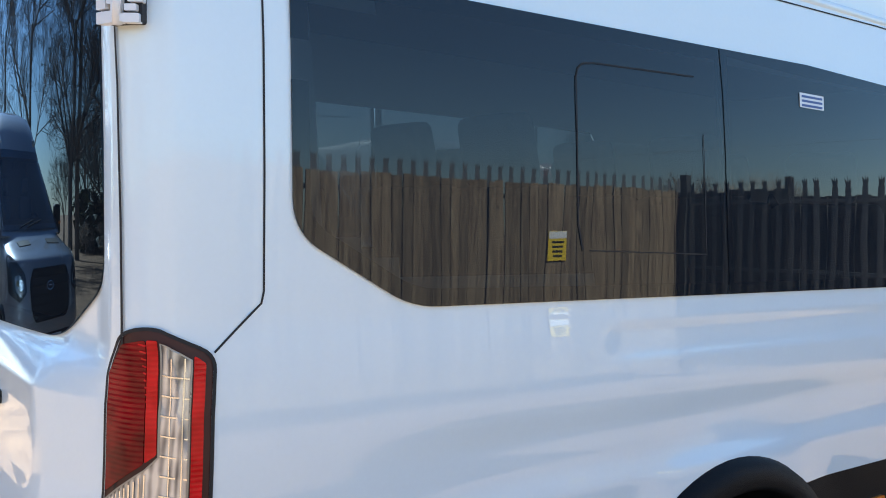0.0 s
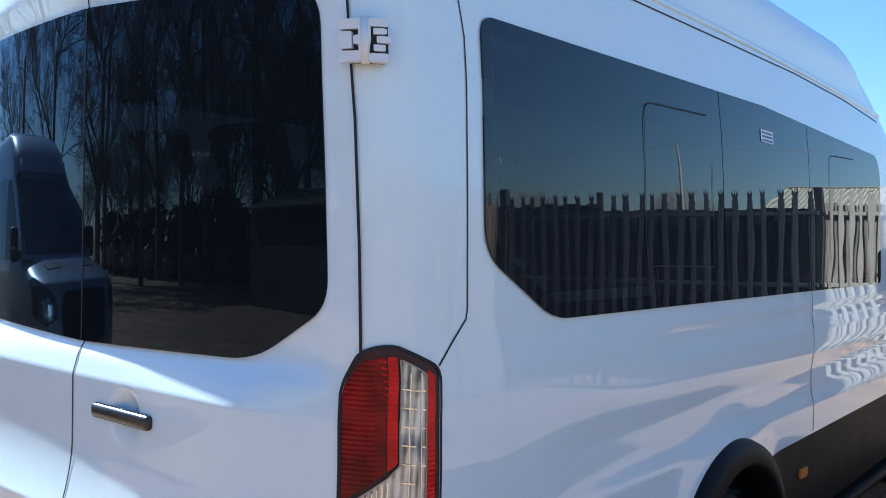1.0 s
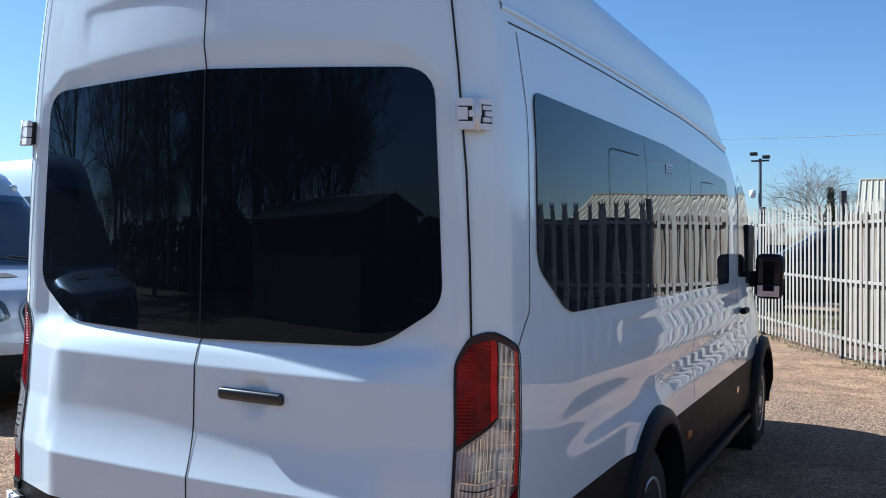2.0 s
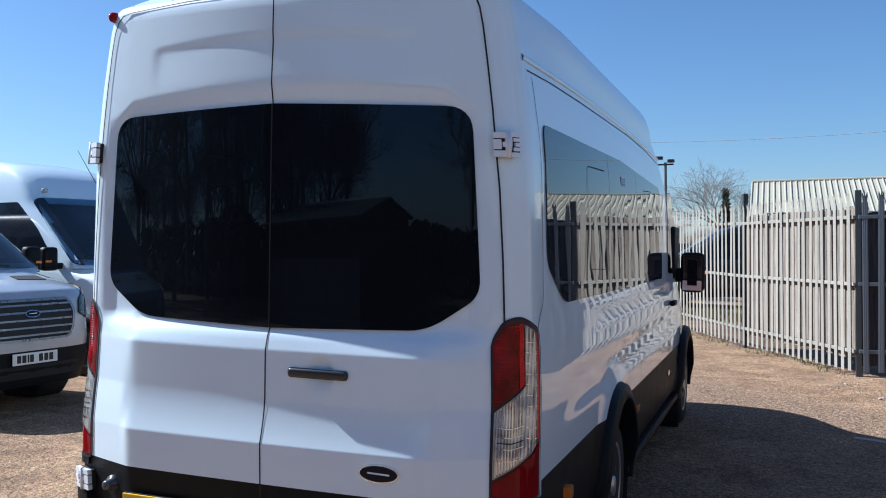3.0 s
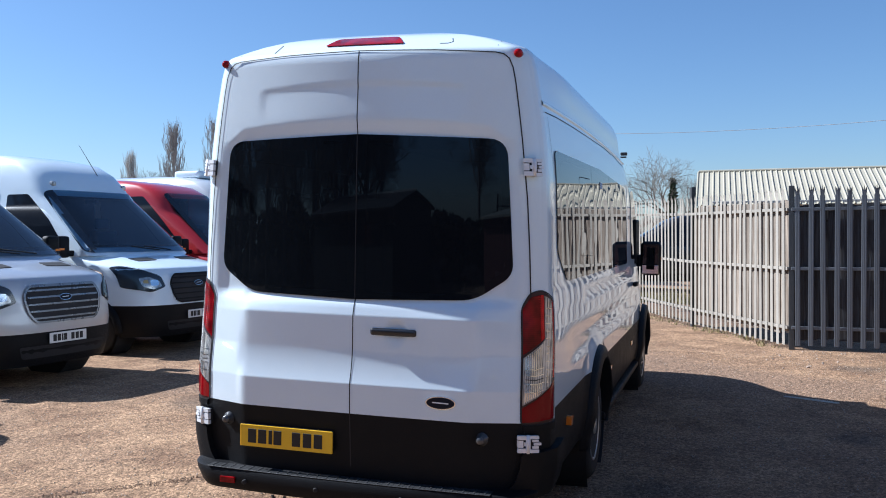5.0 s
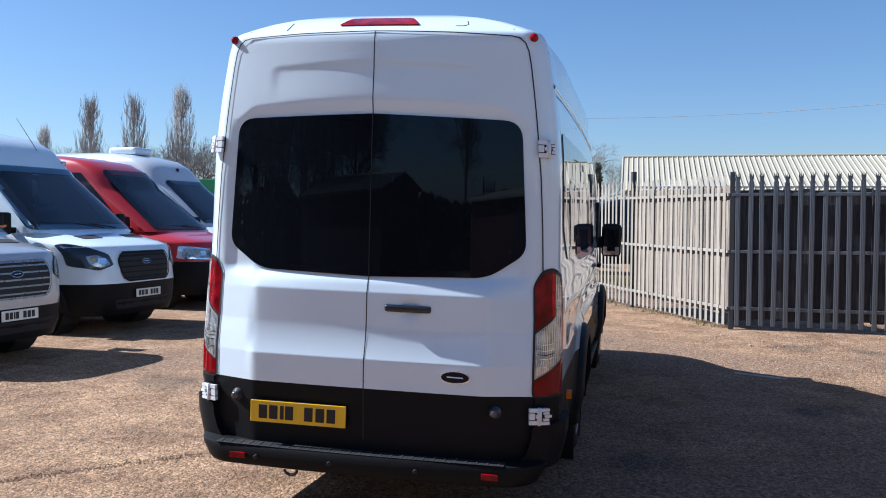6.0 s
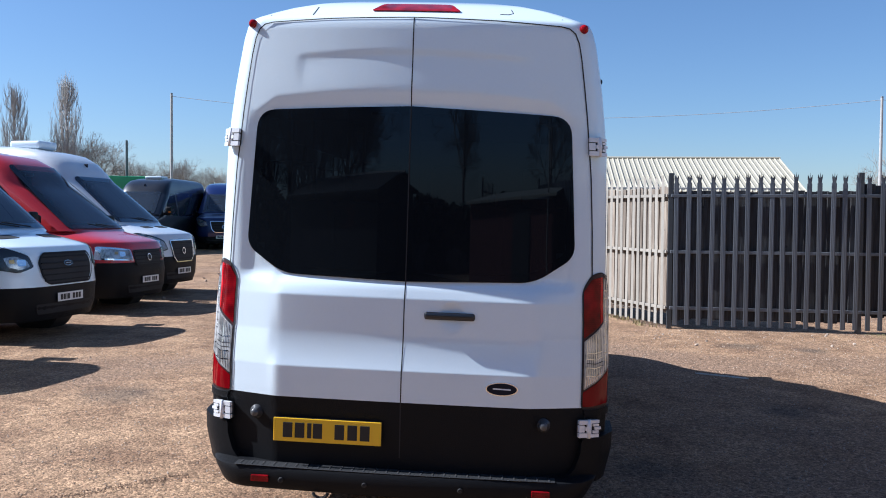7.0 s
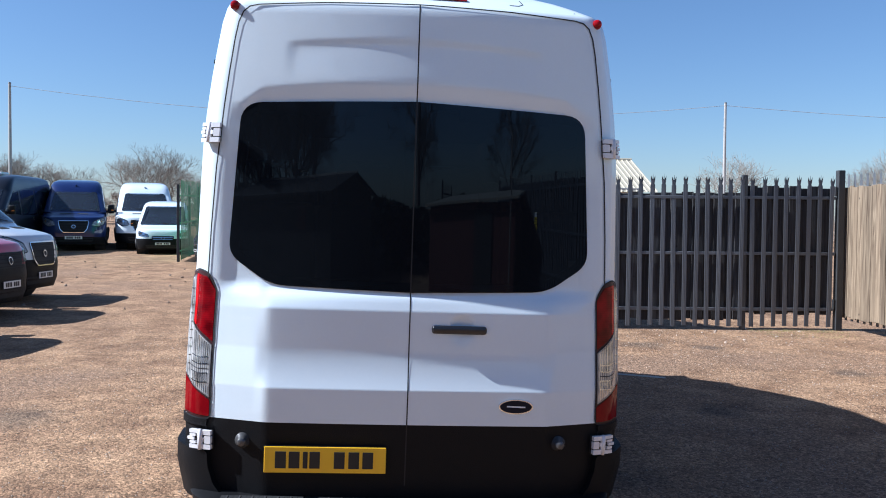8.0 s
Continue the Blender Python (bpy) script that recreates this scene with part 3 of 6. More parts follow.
def half_outline(outline, sign):
    """One side of an outline, cut at the centre joint."""
    bm = bmesh.new()
    bm.faces.new([bm.verts.new((p[0], p[1], 0)) for p in outline])
    bmesh.ops.bisect_plane(bm, geom=bm.verts[:] + bm.edges[:] + bm.faces[:], plane_co=(0.004 * sign, 0, 0), plane_no=(-sign, 0, 0), clear_outer=True)
    f = max(bm.faces, key=lambda q: q.calc_area())
    pts = [v.co.xy.copy() for v in f.verts]
    bm.free()
    return pts


for sgn in (1, -1):
    half = half_outline(REAR_GLASS, sgn)
    bent_panel("rear_window", half, rear_glass, GLASS_DARK, VAN, 0.006, 0.004, 0.06, "dark tinted rear door glass")
bent_ring("rear_window_border", REAR_GLASS, inset(REAR_GLASS, 0.04), rear_glass, FRIT, VAN, 0.0035)
bent_panel("centre_pillar", [(-0.045, 1.295), (0.045, 1.295), (0.045, 2.10), (-0.045, 2.10)], rear_glass, FRIT, VAN, 0.002, 0.03, 0.05, "black centre post behind the glass")


def right_side(x, z, out=0.0):
    return side_point(x, z, out, -1)


def left_side(x, z, out=0.0):
    return side_point(x, z, out, 1)


PANES = [((0.2, 0.2), (1.807, 1.747)), ((1.813, 1.753), (2.777, 2.722)), ((2.783, 2.728), (4.6, 4.6))]
for fn in (right_side, left_side):
    for (a0, a1), (b0, b1) in PANES:
        bm = bmesh.new()
        bm.faces.new([bm.verts.new((p[0], p[1], 0)) for p in RIGHT_GLASS])
        for lo, hi, sg in ((a0, a1, -1), (b0, b1, 1)):
            bmesh.ops.bisect_plane(bm, geom=bm.verts[:] + bm.edges[:] + bm.faces[:], plane_co=(lo, 1.38, 0), plane_no=(0.7 * sg, (lo - hi) * sg, 0), clear_outer=True)
        pane = [v.co.xy.copy() for v in max(bm.faces, key=lambda q: q.calc_area()).verts]
        bm.free()
        bent_panel("side_window", pane, fn, GLASS_SIDE, VAN, 0.006, 0.004, 0.12, "dark tinted side glass")
        bent_ring("side_window_border", pane, inset(pane, 0.04), fn, FRIT, VAN, 0.0035)
    for a, b in ((1.175, 1.69), (3.04, 3.50)):
        bent_line("window_joint", [(a + 0.03, 1.50), (a + 0.012, 1.57), (a - 0.004, 1.93), (a + 0.004, 1.955), (a + 0.02, 1.968), (a + 0.06, 1.974), (b - 0.06, 1.985)], fn, 0.0045, SEAM, VAN, 0.008)
    bent_line("window_joint", [(1.672, 1.83), (1.70, 1.49), (1.23, 1.50)], fn, 0.003, SEAM, VAN, 0.008)

# panel joints
R = rear_point
for ya, yb in ((0.700, 0.712), (0.488, 0.498), (-0.690, -0.694)):
    bent_line("roof_cap_joint", [(ya, 2.60), (ya * 1.01, 2.575), (yb, 2.545)], R, 0.006, SEAM, VAN, 0.002)
bent_line("roof_cap_joint", [(-0.45, 2.60), (-0.462, 2.575), (-0.44, 2.565), (-0.40, 2.565)], R, 0.004, SEAM, VAN, 0.002)
bent_line("centre_joint", [(0.0, 0.44), (0.0, 1.287)], R, 0.0055, SEAM, VAN, 0.0012, False, 0.01)
bent_line("centre_joint", [(0.0, 1.287), (0.0, 2.109)], rear_glass, 0.0055, SEAM, VAN, 0.0068)
bent_line("centre_joint", [(0.0, 2.109), (0.0, 2.527)], R, 0.0055, SEAM, VAN, 0.0012, False, 0.01)
for sgn in (1, -1):
    bent_line("door_joint", [(sgn * 0.862, 0.45), (sgn * 0.872, 0.72), (sgn * 0.882, 1.3), (sgn * 0.872, 1.55), (sgn * 0.857, 1.8), (sgn * 0.828, 2.08), (sgn * 0.810, 2.22), (sgn * 0.790, 2.36), (sgn * 0.776, 2.43), (sgn * 0.757, 2.475), (sgn * 0.730, 2.497), (sgn * 0.69, 2.506), (sgn * 0.4, 2.521), (0, 2.529)], R, 0.0058, SEAM, VAN, 0.004, False, 0.02)
for fn in (right_side, left_side):
    bent_line("quarter_joint", [(0.240, 1.308), (0.326, 1.388), (0.336, 1.397), (0.341, 1.42), (0.339, 1.65), (0.332, 2.0), (0.315, 2.09), (0.300, 2.22)], fn, 0.0045, SEAM, VAN)
    bent_line("roof_joint", [(0.24, 2.235), (0.6, 2.252), (1.2, 2.266), (1.9, 2.275), (2.67, 2.283), (3.4, 2.27), (4.05, 2.235)], fn, 0.005, SEAM, VAN)
    bent_line("panel_joint", [(2.80, 0.775), (2.80, 1.37)], fn, 0.006, SEAM, VAN)
    bent_line("front_door_joint", [(4.36, 0.60), (4.36, 2.0), (4.5, 2.12), (4.85, 1.98)], fn, 0.007, SEAM, VAN)
    # gutter rail along the roof edge
    rail = [(0.20 + 3.9 * k / 40, 2.240 + 0.056 * math.sin(math.pi * (0.10 + 0.82 * k / 40)) ** 0.8) for k in range(41)]
    verts, faces = [], []
    for i, (x, z) in enumerate(rail):
        for dz, o in ((0.0, 0.0), (0.006, 0.006), (0.018, 0.008), (0.028, 0.0)):
            verts.append(fn(x, z + dz, o))
        if i:
            b = 4 * i
            faces += [(b - 4 + k, b - 3 + k, b + 1 + k, b + k) for k in range(3)]
    mesh_ob("gutter_rail", verts, faces, PAINT_WHITE, VAN, "white roof gutter rail", True)
    fd = rounded([(4.44, 1.40), (4.44, 2.03), (4.70, 2.06), (5.28, 1.45), (5.2, 1.38)], 0.05)
    bent_panel("door_window", fd, fn, FRIT, VAN, 0.004, 0.004, 0.15, "dark front door glass")


# tail lamps, wrapped round the rear corners
def corner_fn(sign):
    def fn(u, z, out=0.0):
        w = half_w(z)
        pts = [rear_point(-w * f, z) for f in (0.80, 0.82, 0.84, 0.86, 0.88, 0.9, 0.91, 0.92, 0.93, 0.94, 0.95, 0.958, 0.966, 0.975)]
        xs = pts[-1].x
        pts += [side_point(xs + d, z) for d in (0.012, 0.024, 0.036, 0.05, 0.065, 0.08, 0.10, 0.12, 0.15, 0.2, 0.3)]
        left = u
        for a, b in zip(pts, pts[1:]):
            d = math.hypot(b.x - a.x, b.y - a.y)
            if left <= d or b is pts[-1]:
                t = left / d
                p = a.lerp(b, t)
                nrm = Vector((-(b.y - a.y), (b.x - a.x), 0)).normalized()
                if nrm.dot(Vector((-1, -1, 0))) < 0:
                    nrm = -nrm
                q = p + nrm * out
                return Vector((q.x, sign * -q.y, z))
            left -= d
    return fn


for sgn in (-1, 1):
    C = corner_fn(sgn)
    lamp = bent_panel("tail_lamp", rounded([(0.070, 0.706, 0.02), (0.070, 1.272, 0.05), (0.112, 1.336, 0.03), (0.150, 1.350, 0.03), (0.185, 1.350, 0.04), (0.285, 1.303, 0.02), (0.285, 0.716, 0.02)], 0.02), C, DARK_RED, VAN, 0.0030, 0.03, 0.02, "wrapped red and clear tail lamp")
    bent_line("lamp_gasket", rounded([(0.068, 0.703), (0.068, 1.273), (0.111, 1.339), (0.150, 1.353), (0.186, 1.353), (0.288, 1.305), (0.288, 0.713)], 0.03), C, 0.007, SEAM, lamp, 0.0050, True, 0.02)
    bent_panel("brake_lens", rounded([(0.074, 1.041), (0.074, 1.266), (0.114, 1.322), (0.163, 1.333), (0.163, 1.104)], 0.008), C, BRAKE_LENS, lamp, 0.0055, 0.006, 0.02, "deep red brake lens")
    bent_panel("ribbed_lens", rounded([(0.165, 1.106), (0.165, 1.333), (0.184, 1.332), (0.186, 1.122)], 0.004), C, BRIGHT_RED, lamp, 0.0065, 0.006, 0.02, "bright ribbed corner of the lens")
    for k in range(9):
        bent_line("lens_rib", [(0.150 + 0.002 * k, 1.325 - 0.013 * k), (0.164, 1.322 - 0.013 * k)], C, 0.003, BRIGHT_RED, lamp, 0.0063, False, 0.02)
    bent_panel("outer_lens", rounded([(0.249, 0.925), (0.249, 1.305), (0.271, 1.290), (0.271, 0.925)], 0.006), C, BRIGHT_RED, lamp, 0.0045, 0.006, 0.02, "bright red outer lens")
    clear = bent_panel("clear_lens", rounded([(0.076, 0.800), (0.076, 1.026), (0.166, 1.094), (0.190, 1.118), (0.190, 1.327), (0.200, 1.324), (0.244, 1.297), (0.244, 0.915), (0.222, 0.885)], 0.004), C, CLEAR_LENS, lamp, 0.0060, 0.006, 0.015, "clear reversing lens with chrome grid")
    bent_line("lens_frame", [(0.076, 0.800), (0.076, 1.026), (0.166, 1.094), (0.190, 1.118), (0.190, 1.327), (0.200, 1.324), (0.244, 1.297), (0.244, 0.915), (0.222, 0.885)], C, 0.0032, GRILLE_GREY, clear, 0.0085, True, 0.02)
    bent_panel("lower_lens", rounded([(0.074, 0.716), (0.074, 0.786), (0.222, 0.872), (0.248, 0.905), (0.271, 0.915), (0.271, 0.728)], 0.008), C, DEEP_RED, lamp, 0.0055, 0.006, 0.02, "red lower lens")
    # chrome web behind the clear lens: a ladder in the upright slot, fine fins and two bowls below it
    for k in range(10):
        z = 0.93 + 0.037 * k
        bent_line("grid_bar", [(0.192, z + 0.006), (0.242, z)], C, 0.0028, CHROME, clear, 0.0080, False, 0.02)
    for u in (0.212, 0.232):
        bent_line("grid_bar", [(u, 0.905), (u, 1.300)], C, 0.0022, CHROME, clear, 0.0081, False, 0.02)
    for k in range(9):
        u = 0.090 + 0.0095 * k
        bent_line("fin", [(u, 0.815 + 0.5 * (u - 0.085)), (u, 0.905)], C, 0.0026, CHROME, clear, 0.0078, False, 0.02)
        bent_line("fin", [(u, 0.945), (u, 1.025 + 0.75 * (u - 0.085))], C, 0.0026, CHROME, clear, 0.0078, False, 0.02)
    for z in (0.866, 0.905, 0.925, 0.945, 0.975):
        bent_line("grid_bar", [(0.087, z), (0.135, z - 0.004), (0.182, z + 0.006)], C, 0.0035, SEAM if z == 0.925 else CHROME, clear, 0.0082, False, 0.02)
    bent_panel("lamp_foot", rounded([(0.085, 0.672), (0.080, 0.702), (0.288, 0.708), (0.288, 0.672)], 0.004), C, PLASTIC, VAN, 0.010, 0.04, 0.03, "black moulding under the lamp")


# door hinges, in white
def hinge(z, sign, u0, wide):
    C = corner_fn(sign)
    tall = 0.084
    root = bent_panel("hinge", rounded([(u0 + 0.002, z + 0.002), (u0 + 0.002, z + tall - 0.002), (u0 + wide - 0.004, z + tall - 0.002), (u0 + wide - 0.004, z + 0.002)], 0.006), C, SEAM, VAN, 0.026, 0.036, 0.02, "white two-leaf door hinge")
    leaves = ((0.0, 0.0, 0.40, 0.26), (0.0, 0.76, 0.40, 1.0), (0.0, 0.31, 0.28, 0.71), (0.32, 0.40, 0.40, 0.62), (0.40, 0.0, 0.60, 1.0), (0.60, 0.0, 0.92, 0.20), (0.60, 0.82, 0.92, 1.0),
              (0.66, 0.25, 0.90, 0.40), (0.74, 0.44, 1.0, 0.60), (0.66, 0.64, 0.90, 0.78))
    for a, b, c, d in leaves:
        a, c, b, d = u0 + a * wide, u0 + c * wide, z + b * tall, z + d * tall
        bent_panel("hinge_leaf", rounded([(a, b), (a, d), (c, d), (c, b)], 0.0025), C, WHITE_TRIM, root, 0.036, 0.018, 0.02)
    part("hinge_pin", rod_bm(C(u0 + 0.5 * wide, z - 0.003, 0.032), C(u0 + 0.5 * wide, z + tall + 0.003, 0.032), 0.009, None, 12), WHITE_TRIM, root, "", True)


for sgn in (-1, 1):
    hinge(1.907, sgn, 0.088, 0.080)
    hinge(0.574, sgn, 0.048, 0.104)

# rear marker lamps, high brake lamp, handle, badge
for sgn in (-1, 1):
    m = Matrix.Translation(rear_point(sgn * 0.797, 2.502) + Vector((0.03, 0, 0))) @ Matrix.Rotation(radians(-90), 4, "Y")
    part("marker_lamp", lathe_bm([(0.020, -0.01), (0.022, 0.035), (0.019, 0.05), (0.012, 0.058), (0.003, 0.060)], m, 20), RED_LENS, VAN, "small round red marker lamp", True)
bent_panel("brake_lamp", rounded([(0.215, 2.572), (0.165, 2.622, 0.02), (-0.165, 2.622, 0.02), (-0.215, 2.572)], 0.012), R, RED_LENS, VAN, 0.012, 0.04, 0.04, "high-level red brake lamp")
handle = part("door_handle", box_bm(-0.014, -0.217, 1.128, 0.022, 0.240, 0.035, 0.0145, 4), PAINT_BLACK, VAN, "black grab handle", True)
part("handle_foot", box_bm(-0.004, -0.115, 1.132, 0.03, 0.03, 0.024, 0.008), PLASTIC, handle)
part("handle_foot", box_bm(-0.004, -0.30, 1.128, 0.03, 0.03, 0.024, 0.008), PLASTIC, handle)
oval = [(0.062 * math.cos(2 * math.pi * k / 40), 0.026 * math.sin(2 * math.pi * k / 40)) for k in range(40)]


def badge(fn, parent, u, v, name="badge", scale=1.0, out=0.006):
    b = bent_panel(name, [(u + p[0] * scale, v + p[1] * scale) for p in oval], fn, CHROME, parent, out, out + 0.004, 0.05, "oval chrome-rimmed badge")
    bent_panel("badge_face", [(u + p[0] * 0.93 * scale, v + p[1] * 0.88 * scale) for p in oval], fn, BADGE, b, out + 0.002, 0.003, 0.05)
    bent_panel("badge_mark", rounded([(u - 0.034 * scale, v - 0.003 * scale), (u - 0.034 * scale, v + 0.002 * scale), (u + 0.034 * scale, v + 0.004 * scale), (u + 0.034 * scale, v - 0.001 * scale)], 0.002), fn, STICKER, b, out + 0.003, 0.002, 0.05)


badge(R, VAN, -0.475, 0.80, "badge", 1.22)


# rear bumper with tread step
def bumper_outline(z, grow):
    pts = []
    for k in range(-30, 31):
        f = math.copysign(1 - (1 - abs(k) / 30) ** 1.5, k) * 0.9995
        w = 0.945 - 0.5 * max(0.0, 0.375 - z)
        over = max(0.0, (abs(f) - 0.80) / 0.20)
        pts.append((-0.10 + grow + 0.05 * f * f + 0.22 * (1 - (1 - over ** 2.2) ** (1 / 2.2)), -f * w, z))
    pts = [(1.33, 0.968, z)] + pts + [(1.33, -0.968, z)]
    return [(x, y, h + 0.12 * soft_step(x, 0.10, 0.50)) for x, y, h in pts]


def build_bumper():
    prof = [(0.268, 0.06), (0.275, 0.016), (0.295, 0.004), (0.355, -0.002), (0.378, 0.008), (0.384, 0.03), (0.384, 0.24)]
    rows = [bumper_outline(z, g) for z, g in prof]
    n = len(rows[0])
    verts = [p for r in rows for p in r]
    faces = [(i * n + j, i * n + j + 1, (i + 1) * n + j + 1, (i + 1) * n + j) for i in range(len(rows) - 1) for j in range(n - 1)]
    b = mesh_ob("rear_bumper", verts, faces, PLASTIC, VAN, "black rear bumper with ribbed step", True)
    b.data.set_sharp_from_angle(angle=radians(45))
    for k in range(28):
        y = 0.76 - k * 0.0545
        part("tread_rib", box_bm(-0.050 + 0.03 * (y / 0.9) ** 2, y, 0.3855, 0.062, 0.009, 0.006, 0.0025), BUFFER, b)
        part("tread_plate", box_bm(-0.050 + 0.03 * (y / 0.9) ** 2, y, 0.3840, 0.078, 0.0545, 0.004, 0.001, 1), STEP_GREY, b)
    for y in (0.655, -0.672):
        part("reflector", box_bm(-0.084, y, 0.328, 0.012, 0.085, 0.032, 0.004), RED_LENS, b, "red rear reflector")
    for sgn in (1, -1):
        C = corner_fn(sgn)
        bent_panel("bumper_end", rounded([(0.020, 0.384), (0.050, 0.42), (0.062, 0.50), (0.066, 0.566), (0.42, 0.60), (0.42, 0.40), (0.20, 0.35), (0.05, 0.35)], 0.02), C, PLASTIC, b, 0.034, 0.05, 0.03, "black bumper end")
    hook = bmesh.new()
    for k in range(14):
        a, c = math.pi * k / 14, math.pi * (k + 1) / 14
        rod_bm((-0.085, 0.36 + 0.034 * math.cos(a), 0.274 - 0.024 * math.sin(a)), (-0.085, 0.36 + 0.034 * math.cos(c), 0.274 - 0.024 * math.sin(c)), 0.008, None, 8, hook)
    part("tow_eye", hook, RUBBER, b, "black steel tow eye", True)
    for y in (0.55, 0.15, -0.3):
        m = Matrix.Translation((-0.099, y, 0.328)) @ Matrix.Rotation(radians(-90), 4, "Y")
        part("parking_sensor", lathe_bm([(0.012, -0.01), (0.012, 0.004), (0.009, 0.006)], m, 16), RUBBER, b)


build_bumper()
for y, z in ((0.705, 0.625), (-0.675, 0.633)):
    m = Matrix.Translation(rear_point(y, z)) @ Matrix.Rotation(radians(-90), 4, "Y")
    part("door_buffer", lathe_bm([(0.034, -0.004), (0.033, 0.008), (0.022, 0.014), (0.020, 0.045), (0.014, 0.052), (0.003, 0.053)], m, 24), BUFFER, VAN, "round grey door buffer", True)


def number_plate(parent, centre_m, material, bars):
    """A plate whose characters are plain bars. centre_m: x to the right of the plate, z up, facing -y."""
    bm = box_bm(0, 0, 0, 0.52, 0.008, 0.112, 0.003)
    bm.transform(centre_m)
    pl = part("number_plate", bm, material, parent, "number plate with black bars for characters")
    for x, w in bars:
        bm = box_bm(x, -0.0055, 0, w, 0.003, 0.072, 0.001, 1)
        bm.transform(centre_m)
        part("plate_bar", bm, INK, pl)
    return pl


BARS = [(-0.19, 0.046), (-0.132, 0.046), (-0.085, 0.02), (-0.045, 0.044), (0.06, 0.046), (0.122, 0.046), (0.182, 0.046)]
number_plate(VAN, Matrix.Translation((-0.045, 0.345, 0.558)) @ Matrix.Rotation(radians(-90), 4, "Z") , YELLOW, BARS)
bm = box_bm(-0.036, 0.345, 0.558, 0.010, 0.524, 0.116, 0.004)
part("plate_recess", bm, PLASTIC, VAN)


# wheels and arches
def wheel(parent, cx, cy, cz, r, width, side, rim_material=ALLOY):
    """A tyre with a steel rim; side +1 or -1 is the way its face looks along y."""
    m = Matrix.Translation((cx, cy, cz)) @ Matrix.Rotation(radians(-90 * side), 4, "X")
    h = width / 2
    w = part("wheel", lathe_bm([(r * 0.60, -h * 0.9), (r * 0.86, -h), (r * 0.97, -h * 0.8), (r, -h * 0.4), (r, h * 0.4), (r * 0.97, h * 0.8), (r * 0.86, h), (r * 0.62, h * 0.92)], m, 40), RUBBER, parent, "black tyre", True)
    part("rim", lathe_bm([(r * 0.62, h * 0.3), (r * 0.645, h * 0.97), (r * 0.60, h * 0.95), (r * 0.56, h * 0.55), (r * 0.38, h * 0.45), (r * 0.34, h * 0.75), (r * 0.16, h * 0.85), (r * 0.14, h * 1.0), (0.004, h * 1.02)], m, 32), rim_material, w, "silver steel rim", True)
    for k in range(6):
        a = 2 * math.pi * k / 6
        p = m @ Vector((r * 0.26 * math.cos(a), r * 0.26 * math.sin(a), h * 0.8))
        q = m @ Vector((r * 0.26 * math.cos(a), r * 0.26 * math.sin(a), h * 0.95))
        part("wheel_nut", rod_bm(p, q, 0.014, None, 6), CHROME, w)
    return w


def arch_ring(parent, cx, cz, fn, r0=0.455, r1=0.55, a0=-20, a1=200):
    verts, faces = [], []
    n = 40
    for k in range(n + 1):
        a = radians(a0 + (a1 - a0) * k / n)
        for r, o in ((r0, -0.10), (r0, 0.035), (r0 + 0.012, 0.045), (r1 - 0.015, 0.028), (r1, -0.01)):
            z = max(0.30, cz + r * math.sin(a))
            verts.append(fn(cx + r * math.cos(a), z, o))
        if k:
            b = 5 * k
            faces += [(b - 5 + j, b - 4 + j, b + 1 + j, b + j) for j in range(4)]
    return mesh_ob("wheel_arch", verts, faces, PLASTIC, parent, "black wheel arch trim", True)


for fn, sgn in ((right_side, -1), (left_side, 1)):
    for (cx, cz), yy in ((WHEEL_R, 0.875), (WHEEL_F, 0.89)):
        wheel(VAN, cx, sgn * yy, cz, 0.35, 0.23, sgn)
        arch_ring(VAN, cx, cz, fn)
        part("wheel_well", lathe_bm([(0.465, 0.0), (0.465, 0.36), (0.44, 0.38), (0.02, 0.38)], Matrix.Translation((cx, sgn * 0.99, cz)) @ Matrix.Rotation(radians(90 * sgn), 4, "X"), 32, False), SEAM, VAN)
    for x in (2.62, 4.30):
        bent_panel("side_marker", rounded([(x, 0.60), (x, 0.64), (x + 0.10, 0.64), (x + 0.10, 0.60)], 0.012), fn, ORANGE_LENS, VAN, 0.008, 0.01, 0.05, "orange side marker lamp")
    bent_panel("side_marker", rounded([(0.62, 0.60), (0.62, 0.65), (0.68, 0.65), (0.68, 0.60)], 0.012), fn, ORANGE_LENS, VAN, 0.028, 0.03, 0.05, "orange side marker lamp")
    part("side_step", box_bm(3.7, sgn * 0.955, 0.335, 2.9, 0.09, 0.05, 0.018), PLASTIC, VAN, "black side step")
    part("front_handle", box_bm(4.52, sgn * 1.0, 1.16, 0.20, 0.04, 0.04, 0.012), PLASTIC, VAN, "black door handle")
    mir = part("door_mirror", box_bm(5.04, sgn * 1.10, 1.395, 0.13, 0.20, 0.34, 0.06, 5), PLASTIC, VAN, "black door mirror", True)
    part("mirror_glass", box_bm(4.978, sgn * 1.10, 1.44, 0.006, 0.155, 0.20, 0.002), FRIT, mir, "upper mirror glass")
    part("mirror_glass", box_bm(4.978, sgn * 1.10, 1.285, 0.006, 0.155, 0.085, 0.002), CHROME, mir, "lower wide-angle mirror glass")
    part("mirror_lamp", box_bm(5.04, sgn * 1.198, 1.395, 0.07, 0.012, 0.03, 0.004), ORANGE_LENS, mir)
    part("mirror_arm", box_bm(5.06, sgn * 0.985, 1.37, 0.12, 0.16, 0.12, 0.03), PLASTIC, mir)
    part("mirror_sail", box_bm(4.98, sgn * 0.945, 1.56, 0.34, 0.05, 0.44, 0.02), PLASTIC, mir, "black corner panel of the door glass")

